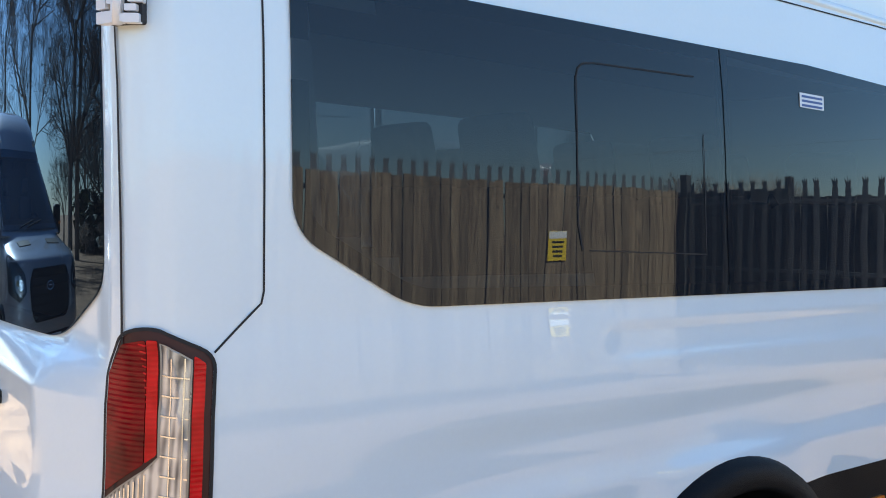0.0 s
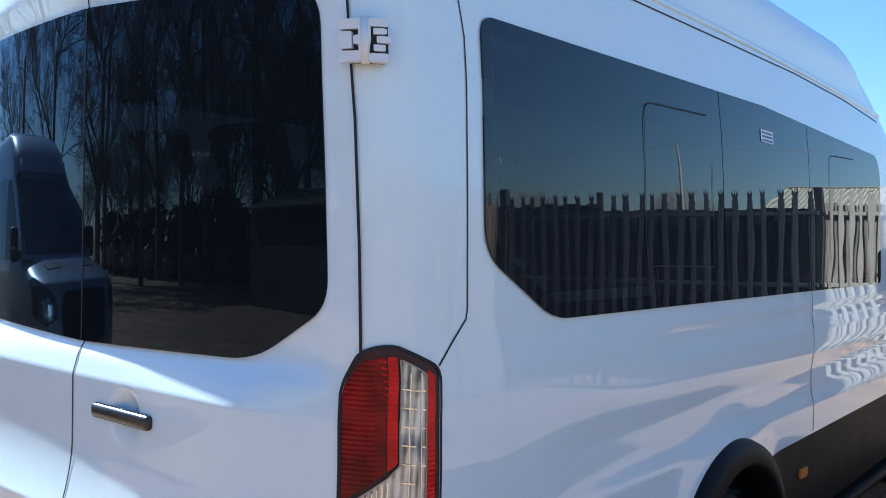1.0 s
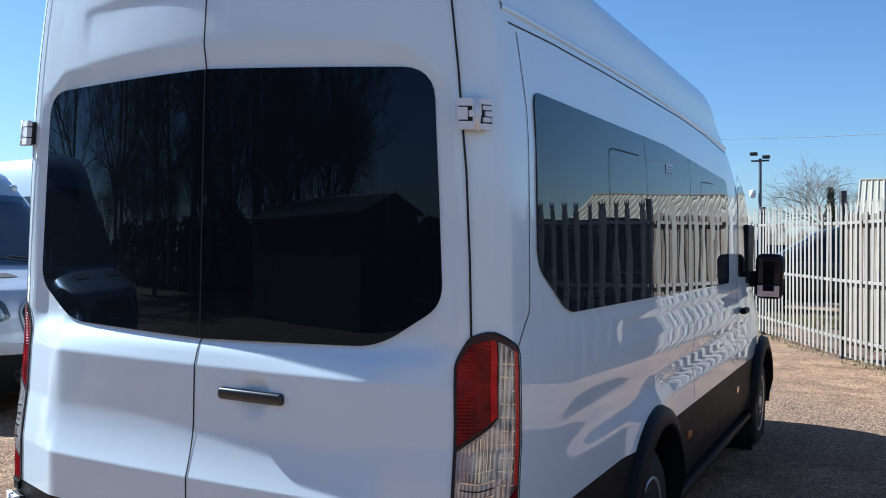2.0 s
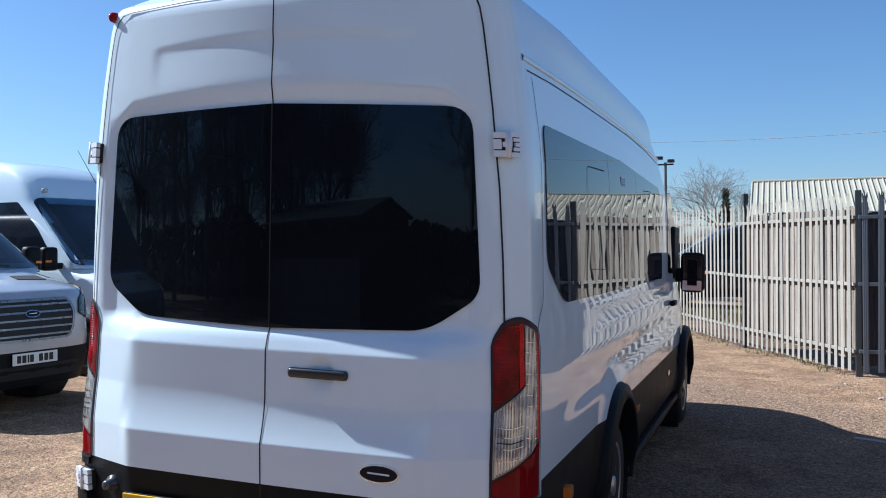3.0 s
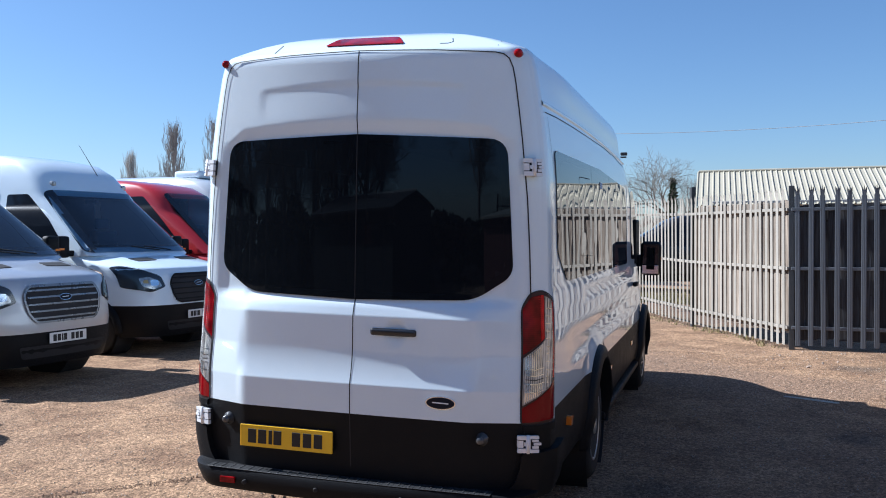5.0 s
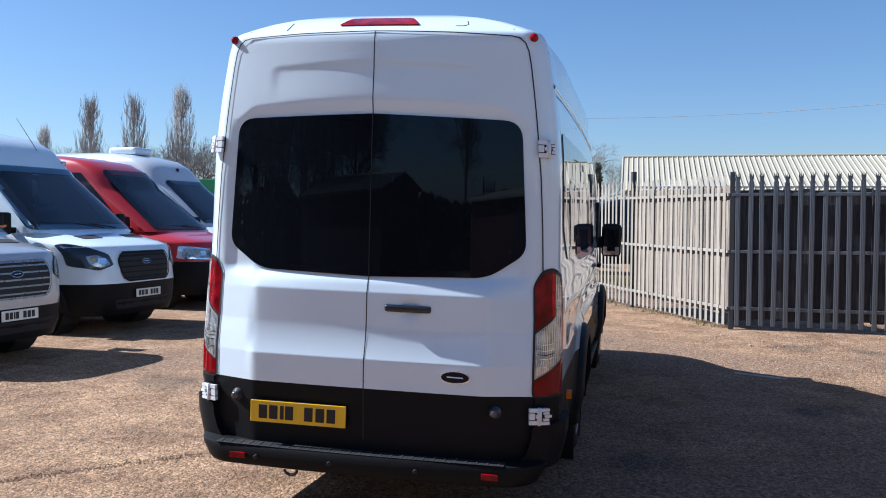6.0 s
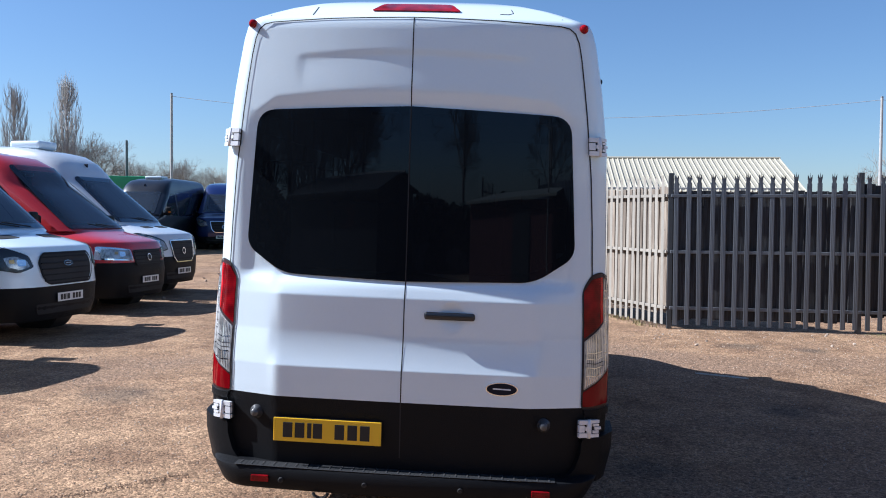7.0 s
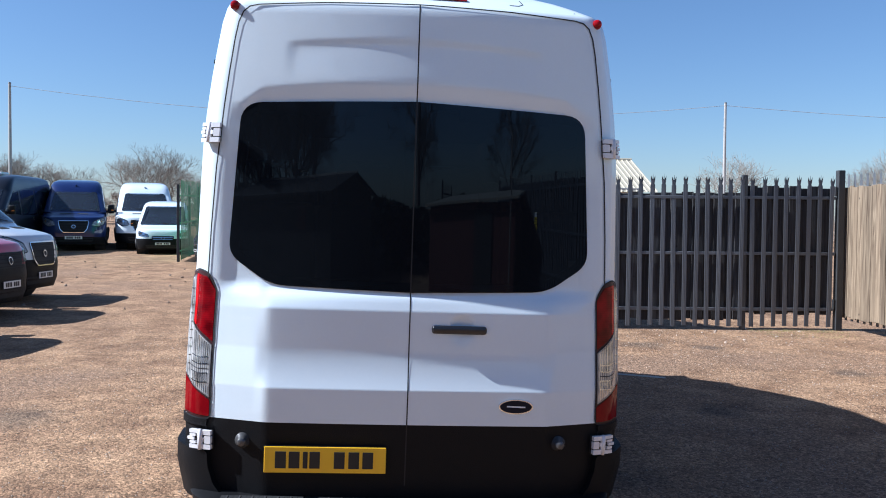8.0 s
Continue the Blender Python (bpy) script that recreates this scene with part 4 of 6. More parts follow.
# safety sticker on the middle pane
for zc, mat, wd, ht, o in ((1.973, STICKER, 0.135, 0.046, 0.0085),):
    st = bent_panel("window_sticker", rounded([(2.15, zc - ht / 2), (2.15, zc + ht / 2), (2.15 + wd, zc + ht / 2), (2.15 + wd, zc - ht / 2)], 0.002), right_side, mat, VAN, o, 0.001, 0.1, "small white safety sticker with three lines")
    for k in range(3):
        bent_panel("print_bar", rounded([(2.160, zc + 0.009 - 0.014 * k), (2.160, zc + 0.016 - 0.014 * k), (2.275, zc + 0.016 - 0.014 * k), (2.275, zc + 0.009 - 0.014 * k)], 0.001), right_side, BLUE_INK, st, o + 0.001, 0.001, 0.1)

# cabin floor, lining and rows of seats
mesh_ob("cabin_floor", [(0.15, -0.9, 0.62), (5.2, -0.9, 0.62), (5.2, 0.9, 0.62), (0.15, 0.9, 0.62)], [(0, 1, 2, 3)], CABIN, VAN)
mesh_ob("cabin_lining", [(0.15, -0.78, 2.3), (4.2, -0.78, 2.3), (4.2, 0.78, 2.3), (0.15, 0.78, 2.3)], [(0, 1, 2, 3)], CABIN, VAN)


def cabin_seat(x, y):
    s = part("seat", box_bm(x + 0.20, y, 1.02, 0.44, 0.43, 0.14, 0.05), SEAT_CLOTH, VAN, "grey cloth passenger seat", True)
    bm = box_bm(0, 0, 0.33, 0.12, 0.43, 0.66, 0.05, 3)
    bm.transform(Matrix.Translation((x, y, 1.02)) @ Matrix.Rotation(radians(-14), 4, "Y"))
    part("backrest", bm, SEAT_CLOTH, s, "", True)
    bm = box_bm(0, 0, 0.76, 0.09, 0.26, 0.20, 0.04, 3)
    bm.transform(Matrix.Translation((x, y, 1.02)) @ Matrix.Rotation(radians(-14), 4, "Y"))
    part("headrest", bm, SEAT_CLOTH, s, "", True)
    part("seat_leg", box_bm(x + 0.2, y, 0.79, 0.3, 0.3, 0.34, 0.02), RUBBER, s)


for sx in (0.55, 1.35, 2.15, 2.95):
    for sy in (-0.66, -0.2, 0.66) + ((0.22,) if sx < 0.6 else ()):
        cabin_seat(sx, sy)


# ---- parked vans ----
FRONT_T = [(0.24, -0.06), (0.40, -0.01), (0.62, 0.0), (0.80, -0.03), (0.95, -0.07), (1.03, -0.12), (1.09, -0.23), (1.17, -0.46), (1.25, -0.70), (1.31, -0.82), (1.6, -1.22), (1.9, -1.64), (2.02, -1.82), (2.16, -1.93), (2.34, -2.12), (2.48, -2.38), (2.57, -2.85), (2.61, -3.3), (2.63, -3.9)]
WIDE_T = [(0.24, 0.93), (0.40, 0.96), (0.62, 0.985), (0.9, 0.99), (1.1, 0.985), (1.25, 0.975), (1.31, 0.965), (1.6, 0.925), (1.9, 0.875), (2.02, 0.855), (2.16, 0.835), (2.34, 0.80), (2.48, 0.745), (2.57, 0.65), (2.61, 0.5), (2.63, 0.3)]


def up(z):
    """Heights of a van's front: bumper, bonnet, screen and roof in their true proportion."""
    return lerp_table([(0.0, 0.0), (0.5, 0.52), (0.8, 0.92), (1.0, 1.15), (1.31, 1.36), (2.02, 2.13), (2.63, 2.76), (4.0, 4.1)], z)


FRONT_T = [(up(z), x) for z, x in FRONT_T]
WIDE_T = [(up(z), w) for z, w in WIDE_T]
SCREEN, ROOF_Z = up(1.31), up(2.63)


class VanShape:
    """A van that looks along +x, its front at x = 0 on the ground; height scales what lies over the screen's foot."""

    def __init__(self, height=2.63, length=5.9, width=0.99, nose=0.0):
        self.h, self.l, self.w, self.nose = height, length, width / 0.99, nose

    def raw(self, z):
        return z if z <= SCREEN else SCREEN + (z - SCREEN) * (ROOF_Z - SCREEN) / (self.h - SCREEN)

    def half(self, z):
        return lerp_table(WIDE_T, self.raw(z)) * self.w

    def ends(self, z):
        xf = lerp_table(FRONT_T, self.raw(z))
        if xf < -0.3 and xf > -1.06:
            xf += self.nose * 0.3
        return xf, xf - (0.80 if self.raw(z) < SCREEN - 0.01 else 0.38)

    def front(self, y, z, out=0.0):
        w = self.half(z)
        xf, xe = self.ends(z)
        f = min(abs(y) / w, 0.999)
        a = math.acos(min(1, f ** 2.0))
        x = xe + (xf - xe) * math.sin(a) ** 0.75
        d = 0.004
        f2 = min((abs(y) + d) / w, 1.0)
        x2 = xe + (xf - xe) * math.sin(math.acos(min(1, f2 ** 2.0))) ** 0.75
        slope = min(6.0, (x - x2) / d)
        xu = lerp_table(FRONT_T, self.raw(z + 0.01))
        up = min(4.0, max(0.0, (xf - xu) / 0.01))
        nrm = Vector((1, math.copysign(slope, y), up)).normalized()
        return Vector((x, y, z)) + nrm * out

    def side(self, sign):
        def fn(x, z, out=0.0):
            return Vector((x, sign * (self.half(z) + out), z))
        return fn

    def body(self, parent, paint, low_z, arches, screen):
        zr = [0.24, 0.32, 0.40, 0.48, 0.56, 0.62, 0.68, 0.74, 0.80, 0.86, 0.92, 0.96, 1.0, 1.03, 1.06, 1.09, 1.13, 1.17, 1.21, 1.25, 1.28, 1.31, 1.4, 1.5, 1.6, 1.7, 1.8, 1.9, 1.96, 2.02, 2.09, 2.16, 2.25, 2.34, 2.41, 2.48, 2.53, 2.57, 2.59, 2.61, 2.63]
        rings = []
        for r in zr:
            r = up(r)
            z = r if r <= SCREEN else SCREEN + (r - SCREEN) * (self.h - SCREEN) / (ROOF_Z - SCREEN)
            w = self.half(z)
            xf, xe = self.ends(z)
            back = -self.l + (0.3 if r > 2.68 else 0.0)
            right = [Vector((back, -w * f, z)) for f in (0.0, 0.5, 0.92)] + [Vector((back + 0.05, -w * 0.99, z))]
            right += [Vector((back + 0.12 + (xe - back - 0.12) * t, -w, z)) for t in [k / 44 for k in range(45)]]
            for k in range(1, 15):
                a = k / 14 * math.pi / 2
                right.append(Vector((xe + (xf - xe) * math.sin(a) ** 0.75, -w * math.cos(a) ** 0.5 if k < 14 else 0.0, z)))
            rings.append(right + [Vector((p.x, -p.y, p.z)) for p in right[1:-1]][::-1])
        n = len(rings[0])
        verts = [p for r in rings for p in r]
        hi, lo = [], []
        for i in range(len(rings) - 1):
            for j in range(n):
                q = (i * n + j, i * n + (j + 1) % n, (i + 1) * n + (j + 1) % n, (i + 1) * n + j)
                c = sum((verts[k] for k in q), Vector()) / 4
                if any(math.hypot(c.x - ax, c.z - 0.34) < 0.41 for ax in arches) and abs(c.y) > 0.7:
                    continue
                if c.z > SCREEN and c.x > -2.9 and all(inside((verts[k].y, verts[k].z), screen) for k in q):
                    continue
                (lo if c.z < low_z else hi).append(q)
        hi.append(tuple((len(rings) - 1) * n + j for j in range(n)))
        for nm, fs, mt in (("body", hi, paint), ("bumper", lo, PLASTIC)):
            ob = mesh_ob(nm, verts, fs, mt, parent, "", True)
            bm = bmesh.new()
            bm.from_mesh(ob.data)
            bmesh.ops.delete(bm, geom=[v for v in bm.verts if not v.link_faces], context="VERTS")
            bmesh.ops.recalc_face_normals(bm, faces=bm.faces)
            bm.to_mesh(ob.data)
            bm.free()
            ob.data.set_sharp_from_angle(angle=radians(45))


def mirrored(points):
    return [(-p[0], *p[1:]) for p in points][::-1]


YELLOW_BULB = plain("amber_bulb", (0.55, 0.36, 0.12), 0.15, 0.3)
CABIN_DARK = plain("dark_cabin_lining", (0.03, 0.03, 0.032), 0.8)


def cabin(v, shape, top):
    """What shows through a windscreen: lining, dashboard, steering wheel, two seats and a bulkhead."""
    x0 = lerp_table(FRONT_T, SCREEN)
    w = shape.half(SCREEN + 0.3) - 0.07
    back, floor = x0 - 1.9, SCREEN - 0.75
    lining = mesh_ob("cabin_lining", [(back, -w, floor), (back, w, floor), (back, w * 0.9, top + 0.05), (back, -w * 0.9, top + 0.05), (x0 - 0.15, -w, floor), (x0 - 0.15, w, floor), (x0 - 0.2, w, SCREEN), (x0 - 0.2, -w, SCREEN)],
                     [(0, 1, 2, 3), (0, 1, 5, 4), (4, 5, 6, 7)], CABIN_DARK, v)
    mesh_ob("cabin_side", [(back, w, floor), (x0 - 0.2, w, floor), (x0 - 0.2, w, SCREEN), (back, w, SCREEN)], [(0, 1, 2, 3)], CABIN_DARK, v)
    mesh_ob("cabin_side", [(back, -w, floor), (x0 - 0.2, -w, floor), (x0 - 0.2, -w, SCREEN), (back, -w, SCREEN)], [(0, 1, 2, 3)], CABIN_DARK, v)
    part("dashboard", box_bm(x0 - 0.36, 0, SCREEN - 0.06, 0.5, 2 * w - 0.06, 0.16, 0.05, 3), CABIN_DARK, v, "dark dashboard", True)
    ring = bmesh.new()
    for k in range(18):
        a, b = 2 * math.pi * k / 18, 2 * math.pi * (k + 1) / 18
        rod_bm((x0 - 0.66 - 0.08 * math.sin(a), -0.42 + 0.19 * math.cos(a), SCREEN + 0.02 + 0.16 * math.sin(a)), (x0 - 0.66 - 0.08 * math.sin(b), -0.42 + 0.19 * math.cos(b), SCREEN + 0.02 + 0.16 * math.sin(b)), 0.016, None, 6, ring)
    part("steering_wheel", ring, RUBBER, v, "black steering wheel", True)
    for y in (-0.42, 0.42):
        s = part("seat", box_bm(x0 - 1.35, y, SCREEN - 0.02, 0.16, 0.46, 0.75, 0.06, 3), SEAT_CLOTH, v, "grey cloth seat", True)
        part("headrest", box_bm(x0 - 1.38, y, SCREEN + 0.46, 0.10, 0.26, 0.17, 0.05, 3), SEAT_CLOTH, s, "", True)
    part("inside_mirror", box_bm(lerp_table(FRONT_T, shape.raw(top)) - 0.12, 0.0, top - 0.14, 0.03, 0.22, 0.07, 0.012), RUBBER, v)


def parked_van(m, label, category, paint, shape, style, low_z=0.62, group="vans parked in a row", plate=WHITE_PLATE):
    v = empty(category.replace(" ", "_"), m, label, category, group)
    arches = (-0.98, -0.98 - (3.2 if shape.l < 5.5 else 3.75))
    F = shape.front
    top = SCREEN + (up(style.get("screen_top", 1.99)) - SCREEN) * (shape.h - SCREEN) / (ROOF_Z - SCREEN)
    wide = style.get("screen_wide", 0.85)
    tw, bw = shape.half(top) * wide, shape.half(SCREEN + 0.05) * (wide + 0.04)
    glass = rounded([(-bw, SCREEN + 0.035, 0.06), (bw, SCREEN + 0.035, 0.06), (tw, top, 0.08), (-tw, top, 0.08)], 0.06)
    shape.body(v, paint, low_z, arches, inset(glass, 0.015))
    bent_panel("windscreen", glass, F, SCREEN_GLASS, v, 0.012, 0.008, 0.10, "dark reflecting windscreen")
    bent_ring("windscreen_border", glass, inset(glass, 0.10), F, FRIT, v, 0.007)
    cabin(v, shape, top)
    for sgn in (1, -1):
        fn = shape.side(sgn)
        x0 = lerp_table(FRONT_T, SCREEN + 0.05) - 0.42
        zm = 0.45 * SCREEN + 0.55 * top
        xm, xt = shape.ends(zm)[1] - 0.05, shape.ends(top - 0.05)[1] - 0.06
        bent_panel("door_window", rounded([(x0 - 0.10, SCREEN), (xm, zm), (xt, top - 0.05), (xt - 0.40, top - 0.05), (xt - 0.40, SCREEN - 0.04)], 0.04), fn, WINDSCREEN, v, 0.004, 0.01, 0.2, "dark door glass")
        x0 = xt + 0.65
        if style.get("side_glass", True):
            for k in range(2):
                a = x0 - 1.2 - k * 1.5
                bent_panel("side_window", rounded([(a, SCREEN - 0.05), (a, top), (a - 1.42, top), (a - 1.42, SCREEN - 0.05)], 0.08), fn, FRIT, v, 0.004, 0.008, 0.3, "dark side glass")
        wheel(v, arches[0], sgn * (shape.half(0.4) - 0.12), 0.34, 0.34, 0.22, sgn, DULL_RIM)
        wheel(v, arches[1], sgn * (shape.half(0.4) - 0.12), 0.34, 0.34, 0.22, sgn, DULL_RIM)
        for ax in arches:
            arch_ring(v, ax, 0.34, fn, 0.385, 0.475, -8, 188)
            part("wheel_well", lathe_bm([(0.41, 0.0), (0.41, 0.34), (0.39, 0.36), (0.02, 0.36)], Matrix.Translation((ax, sgn * (shape.half(0.5) - 0.01), 0.34)) @ Matrix.Rotation(radians(90 * sgn), 4, "X"), 24, False), SEAM, v)
        mx = lerp_table(FRONT_T, SCREEN + 0.05) - 0.50
        mir = part("door_mirror", box_bm(mx, sgn * (shape.half(SCREEN) + 0.15), SCREEN + 0.12, 0.13, 0.20, 0.30, 0.05, 3), PLASTIC, v, "black door mirror", True)
        part("mirror_arm", box_bm(mx + 0.02, sgn * (shape.half(SCREEN) + 0.02), SCREEN + 0.03, 0.09, 0.12, 0.08, 0.02), PLASTIC, mir)
        part("mirror_lamp", box_bm(mx + 0.06, sgn * (shape.half(SCREEN) + 0.2), SCREEN + 0.09, 0.02, 0.08, 0.03, 0.006), ORANGE_LENS, mir)
        lamp_o = style["lamp"] if sgn > 0 else mirrored(style["lamp"])
        hl = bent_panel("headlamp", rounded(lamp_o, 0.03), F, style.get("lamp_frame", PAINT_BLACK), v, 0.006, 0.03, 0.05, "wrapped headlamp")
        inn = style.get("lens") or [tuple(p) for p in inset([q[:2] for q in style["lamp"]], 0.025)]
        inn = inn if sgn > 0 else mirrored(inn)
        bent_panel("reflector", rounded(inn, 0.02), F, CLEAR_LENS, hl, 0.010, 0.01, 0.04, "bright lamp reflector")
        cu, cz = sum(q[0] for q in inn) / len(inn), sum(q[1] for q in inn) / len(inn)
        bowl = rounded([(cu - 0.075 * sgn, cz - 0.035), (cu - 0.08 * sgn, cz + 0.04), (cu + 0.01 * sgn, cz + 0.045), (cu + 0.01 * sgn, cz - 0.04)], 0.02)
        bent_panel("lamp_bowl", bowl, F, CHROME, hl, 0.012, 0.01, 0.03, "chrome lamp bowl")
        amber = rounded([(cu + 0.03 * sgn, cz - 0.005), (cu + 0.03 * sgn, cz + 0.045), (cu + 0.07 * sgn, cz + 0.04), (cu + 0.075 * sgn, cz)], 0.008)
        bent_panel("indicator", amber, F, YELLOW_BULB, hl, 0.0125, 0.004, 0.03, "amber indicator")
        bent_panel("headlamp_lens", rounded(lamp_o, 0.03), F, LAMP_COVER, hl, 0.016, 0.003, 0.04, "clear headlamp cover")
        vent = style.get("vent")
        if vent:
            vn = bent_panel("bonnet_vent", rounded(vent if sgn > 0 else mirrored(vent), 0.01), F, SEAM, v, 0.006, 0.01, 0.06, "black bonnet vent")
    gr = bent_panel("grille", rounded(style["grille"], 0.05), F, SEAM, v, 0.006, 0.02, 0.05, "dark radiator grille")
    bent_line("grille_frame", rounded(style["grille"], 0.05), F, 0.022, style.get("frame_material", PLASTIC), gr, 0.022, True, 0.03)
    g0, g1 = min(p[1] for p in style["grille"]), max(p[1] for p in style["grille"])
    for k in range(style["bars"]):
        z = g0 + (g1 - g0) * (k + 0.6) / (style["bars"] + 0.2)
        hw = max(abs(p[0]) for p in style["grille"]) * (0.93 - 0.12 * abs((z - g0) / (g1 - g0) - 0.6))
        bent_panel("grille_bar", rounded([(-hw, z - 0.009), (hw, z - 0.009), (hw, z + 0.009), (-hw, z + 0.009)], 0.005), F, style["bar_material"], gr, 0.018, 0.02, 0.06)
    if style.get("badge") == "oval":
        badge(F, v, 0.0, (g0 + g1) / 2 + 0.06, "badge", 1.35, 0.024)
    else:
        ring = [(0.062 * math.cos(2 * math.pi * k / 28), (g0 + g1) / 2 + 0.062 * math.sin(2 * math.pi * k / 28)) for k in range(28)]
        b = bent_panel("badge", ring, F, CHROME, v, 0.028, 0.02, 0.05, "round chrome badge")
        inner = [(p[0] * 0.74, (g0 + g1) / 2 + (p[1] - (g0 + g1) / 2) * 0.74) for p in ring]
        bent_panel("badge_face", inner, F, SEAM, b, 0.031, 0.004, 0.05)
    lower = bent_panel("lower_grille", rounded([(-0.55, 0.33), (0.55, 0.33), (0.60, 0.46), (-0.60, 0.46)], 0.04), F, SEAM, v, 0.005, 0.02, 0.08, "black lower air intake")
    pz = style.get("plate_z", 0.56)
    p0 = F(0, pz)
    number_plate(v, Matrix.Translation((p0.x + 0.022, 0, pz)) @ Matrix.Rotation(radians(90), 4, "Z"), plate, BARS)
    for k, sgn in enumerate((1, -1)):
        a, b = F(sgn * 0.12 + 0.3, SCREEN + 0.05, 0.015), F(sgn * 0.12 - 0.18, SCREEN + 0.11, 0.015)
        part("wiper", rod_bm(a, b, 0.008, None, 6), RUBBER, v, "black wiper")
    if style.get("aerial"):
        a = F(0.25, top + 0.27, 0.0)
        part("aerial", rod_bm(a, a + Vector((-0.42, 0.05, 0.50)), 0.006, 0.003, 6), RUBBER, v, "thin roof aerial")
    if style.get("fin"):
        a = F(0.0, top + 0.22, 0.0)
        part("roof_fin", box_bm(a.x - 0.02, 0, a.z + 0.02, 0.10, 0.03, 0.07, 0.012), BADGE, v, "small dark roof aerial fin")
    if style.get("pod"):
        part("roof_pod", box_bm(-3.2, 0, shape.h + 0.5 * style["pod"] - 0.05, 0.66, 0.60, style["pod"], 0.45 * style["pod"], 4), PAINT_WHITE, v, "white roof air-conditioning pod", True)
    for sgn in (1, -1):
        p = F(sgn * shape.half(top + 0.1) * 0.8, top + 0.10, 0.0)
        if style.get("roof_lamps"):
            part("roof_lamp", box_bm(p.x, p.y, p.z, 0.08, 0.08, 0.08, 0.035, 3), CLEAR_LENS, v, "small roof marker lamp")
    return v


TRANSIT_A = dict(lamp=[(0.60, 0.81), (0.64, 0.93), (0.92, 1.10), (0.975, 1.07), (0.965, 0.80), (0.78, 0.755)], grille=[(-0.49, 0.71), (-0.41, 0.64), (0.41, 0.64), (0.49, 0.71), (0.53, 0.85), (0.46, 0.945), (-0.46, 0.945), (-0.53, 0.85)],
                 bars=5, bar_material=GRILLE_GREY, frame_material=GRILLE_GREY, badge="oval", lens=[(0.65, 0.815), (0.67, 0.875), (0.78, 0.93), (0.87, 0.915), (0.85, 0.82), (0.76, 0.785)], vent=[(0.24, 1.195), (0.60, 1.18), (0.62, 1.235), (0.26, 1.245)], roof_lamps=True, screen_top=2.09, screen_wide=0.955, plate_z=0.53)
TRANSIT_B = dict({k: (list(v) if isinstance(v, list) else v) for k, v in TRANSIT_A.items()}, bar_material=PLASTIC, frame_material=PLASTIC, aerial=True, lamp_frame=PAINT_BLACK)
T5 = dict(lamp=[(0.46, 0.76), (0.49, 0.92), (0.90, 0.97), (0.92, 0.78)], lens=[(0.49, 0.78), (0.515, 0.90), (0.87, 0.94), (0.89, 0.80)], lamp_frame=CHROME, grille=[(-0.40, 0.70), (0.40, 0.70), (0.455, 0.90), (-0.455, 0.90)], bars=4, bar_material=PLASTIC, badge="round", plate_z=0.54, side_glass=True, screen_top=2.33, screen_wide=0.83)
SPRINTER = dict(lamp=[(0.53, 0.78), (0.60, 0.92), (0.90, 1.08), (0.95, 1.04), (0.93, 0.84), (0.75, 0.74)], lamp_frame=PAINT_BLACK, frame_material=CHROME, vent=[(0.10, 1.21), (0.42, 1.20), (0.44, 1.24), (0.12, 1.25)], screen_top=2.08, screen_wide=0.77, fin=True, grille=[(-0.40, 0.68), (-0.30, 0.60), (0.30, 0.60), (0.40, 0.68), (0.46, 0.92), (-0.46, 0.92)], bars=4, bar_material=PLASTIC, badge="round", plate_z=0.48, pod=0.16)
CAR = dict(lamp=[(0.46, 0.72), (0.50, 0.84), (0.82, 0.98), (0.86, 0.92), (0.84, 0.78)], lamp_frame=CHROME, grille=[(-0.34, 0.62), (0.34, 0.62), (0.38, 0.76), (-0.38, 0.76)], bars=2, bar_material=CHROME, badge="round", plate_z=0.52)

for style in (TRANSIT_A, TRANSIT_B, T5, SPRINTER, CAR):
    for key in ("lamp", "lens", "grille", "vent"):
        if style.get(key):
            style[key] = [(p[0], up(p[1])) for p in style[key]]

HEAD = radians(264.5)


def van_at(x, y, head=HEAD):
    return Matrix.Translation((x, y, ground_z(x, y))) @ Matrix.Rotation(head, 4, "Z")


parked_van(van_at(3.99, 5.08), "silver-white van with chrome-barred grille parked nose out", "van", PAINT_SILVER, VanShape(2.66, 5.6), TRANSIT_A)
parked_van(van_at(7.06, 5.36) @ Matrix.Diagonal((1, 1.06, 1, 1)), "white high-roof van with black grille and roof aerial", "van", PAINT_WHITE, VanShape(2.90, 5.9), TRANSIT_B, 0.71)
parked_van(van_at(10.3, 5.65) @ Matrix.Diagonal((1, 1, 0.96, 1)), "red van with dark grey bumper and round badge", "van", PAINT_RED, VanShape(2.80, 5.0, 0.95), T5, 0.86)
parked_van(van_at(12.6, 5.95), "silver-white high-roof van with round badge and roof pod", "van", PAINT_PEARL, VanShape(2.86, 5.9), SPRINTER, 0.72)
first_van = parked_van(van_at(0.75, 4.85), "dark grey van with black grille parked nose out", "van", PAINT_GREY, VanShape(2.66, 5.6), dict(TRANSIT_B, aerial=False))
copy_thing(first_van, van_at(-2.7, 4.6))
FAR_HEAD = radians(195)
BOXY = Matrix.Diagonal((1, 1.08, 1.0, 1))
parked_van(van_at(24.3, 12.6, radians(182)), "black minibus parked at the far end of the yard", "minibus", PAINT_BLACK, VanShape(2.70, 6.2), dict(SPRINTER, pod=0.1, frame_material=PLASTIC), 0.5)
parked_van(van_at(28.1, 10.4, FAR_HEAD) @ BOXY, "dark blue minibus with round badge", "minibus", PAINT_BLUE, VanShape(2.6, 6.2), dict(SPRINTER, pod=0), 0.5)
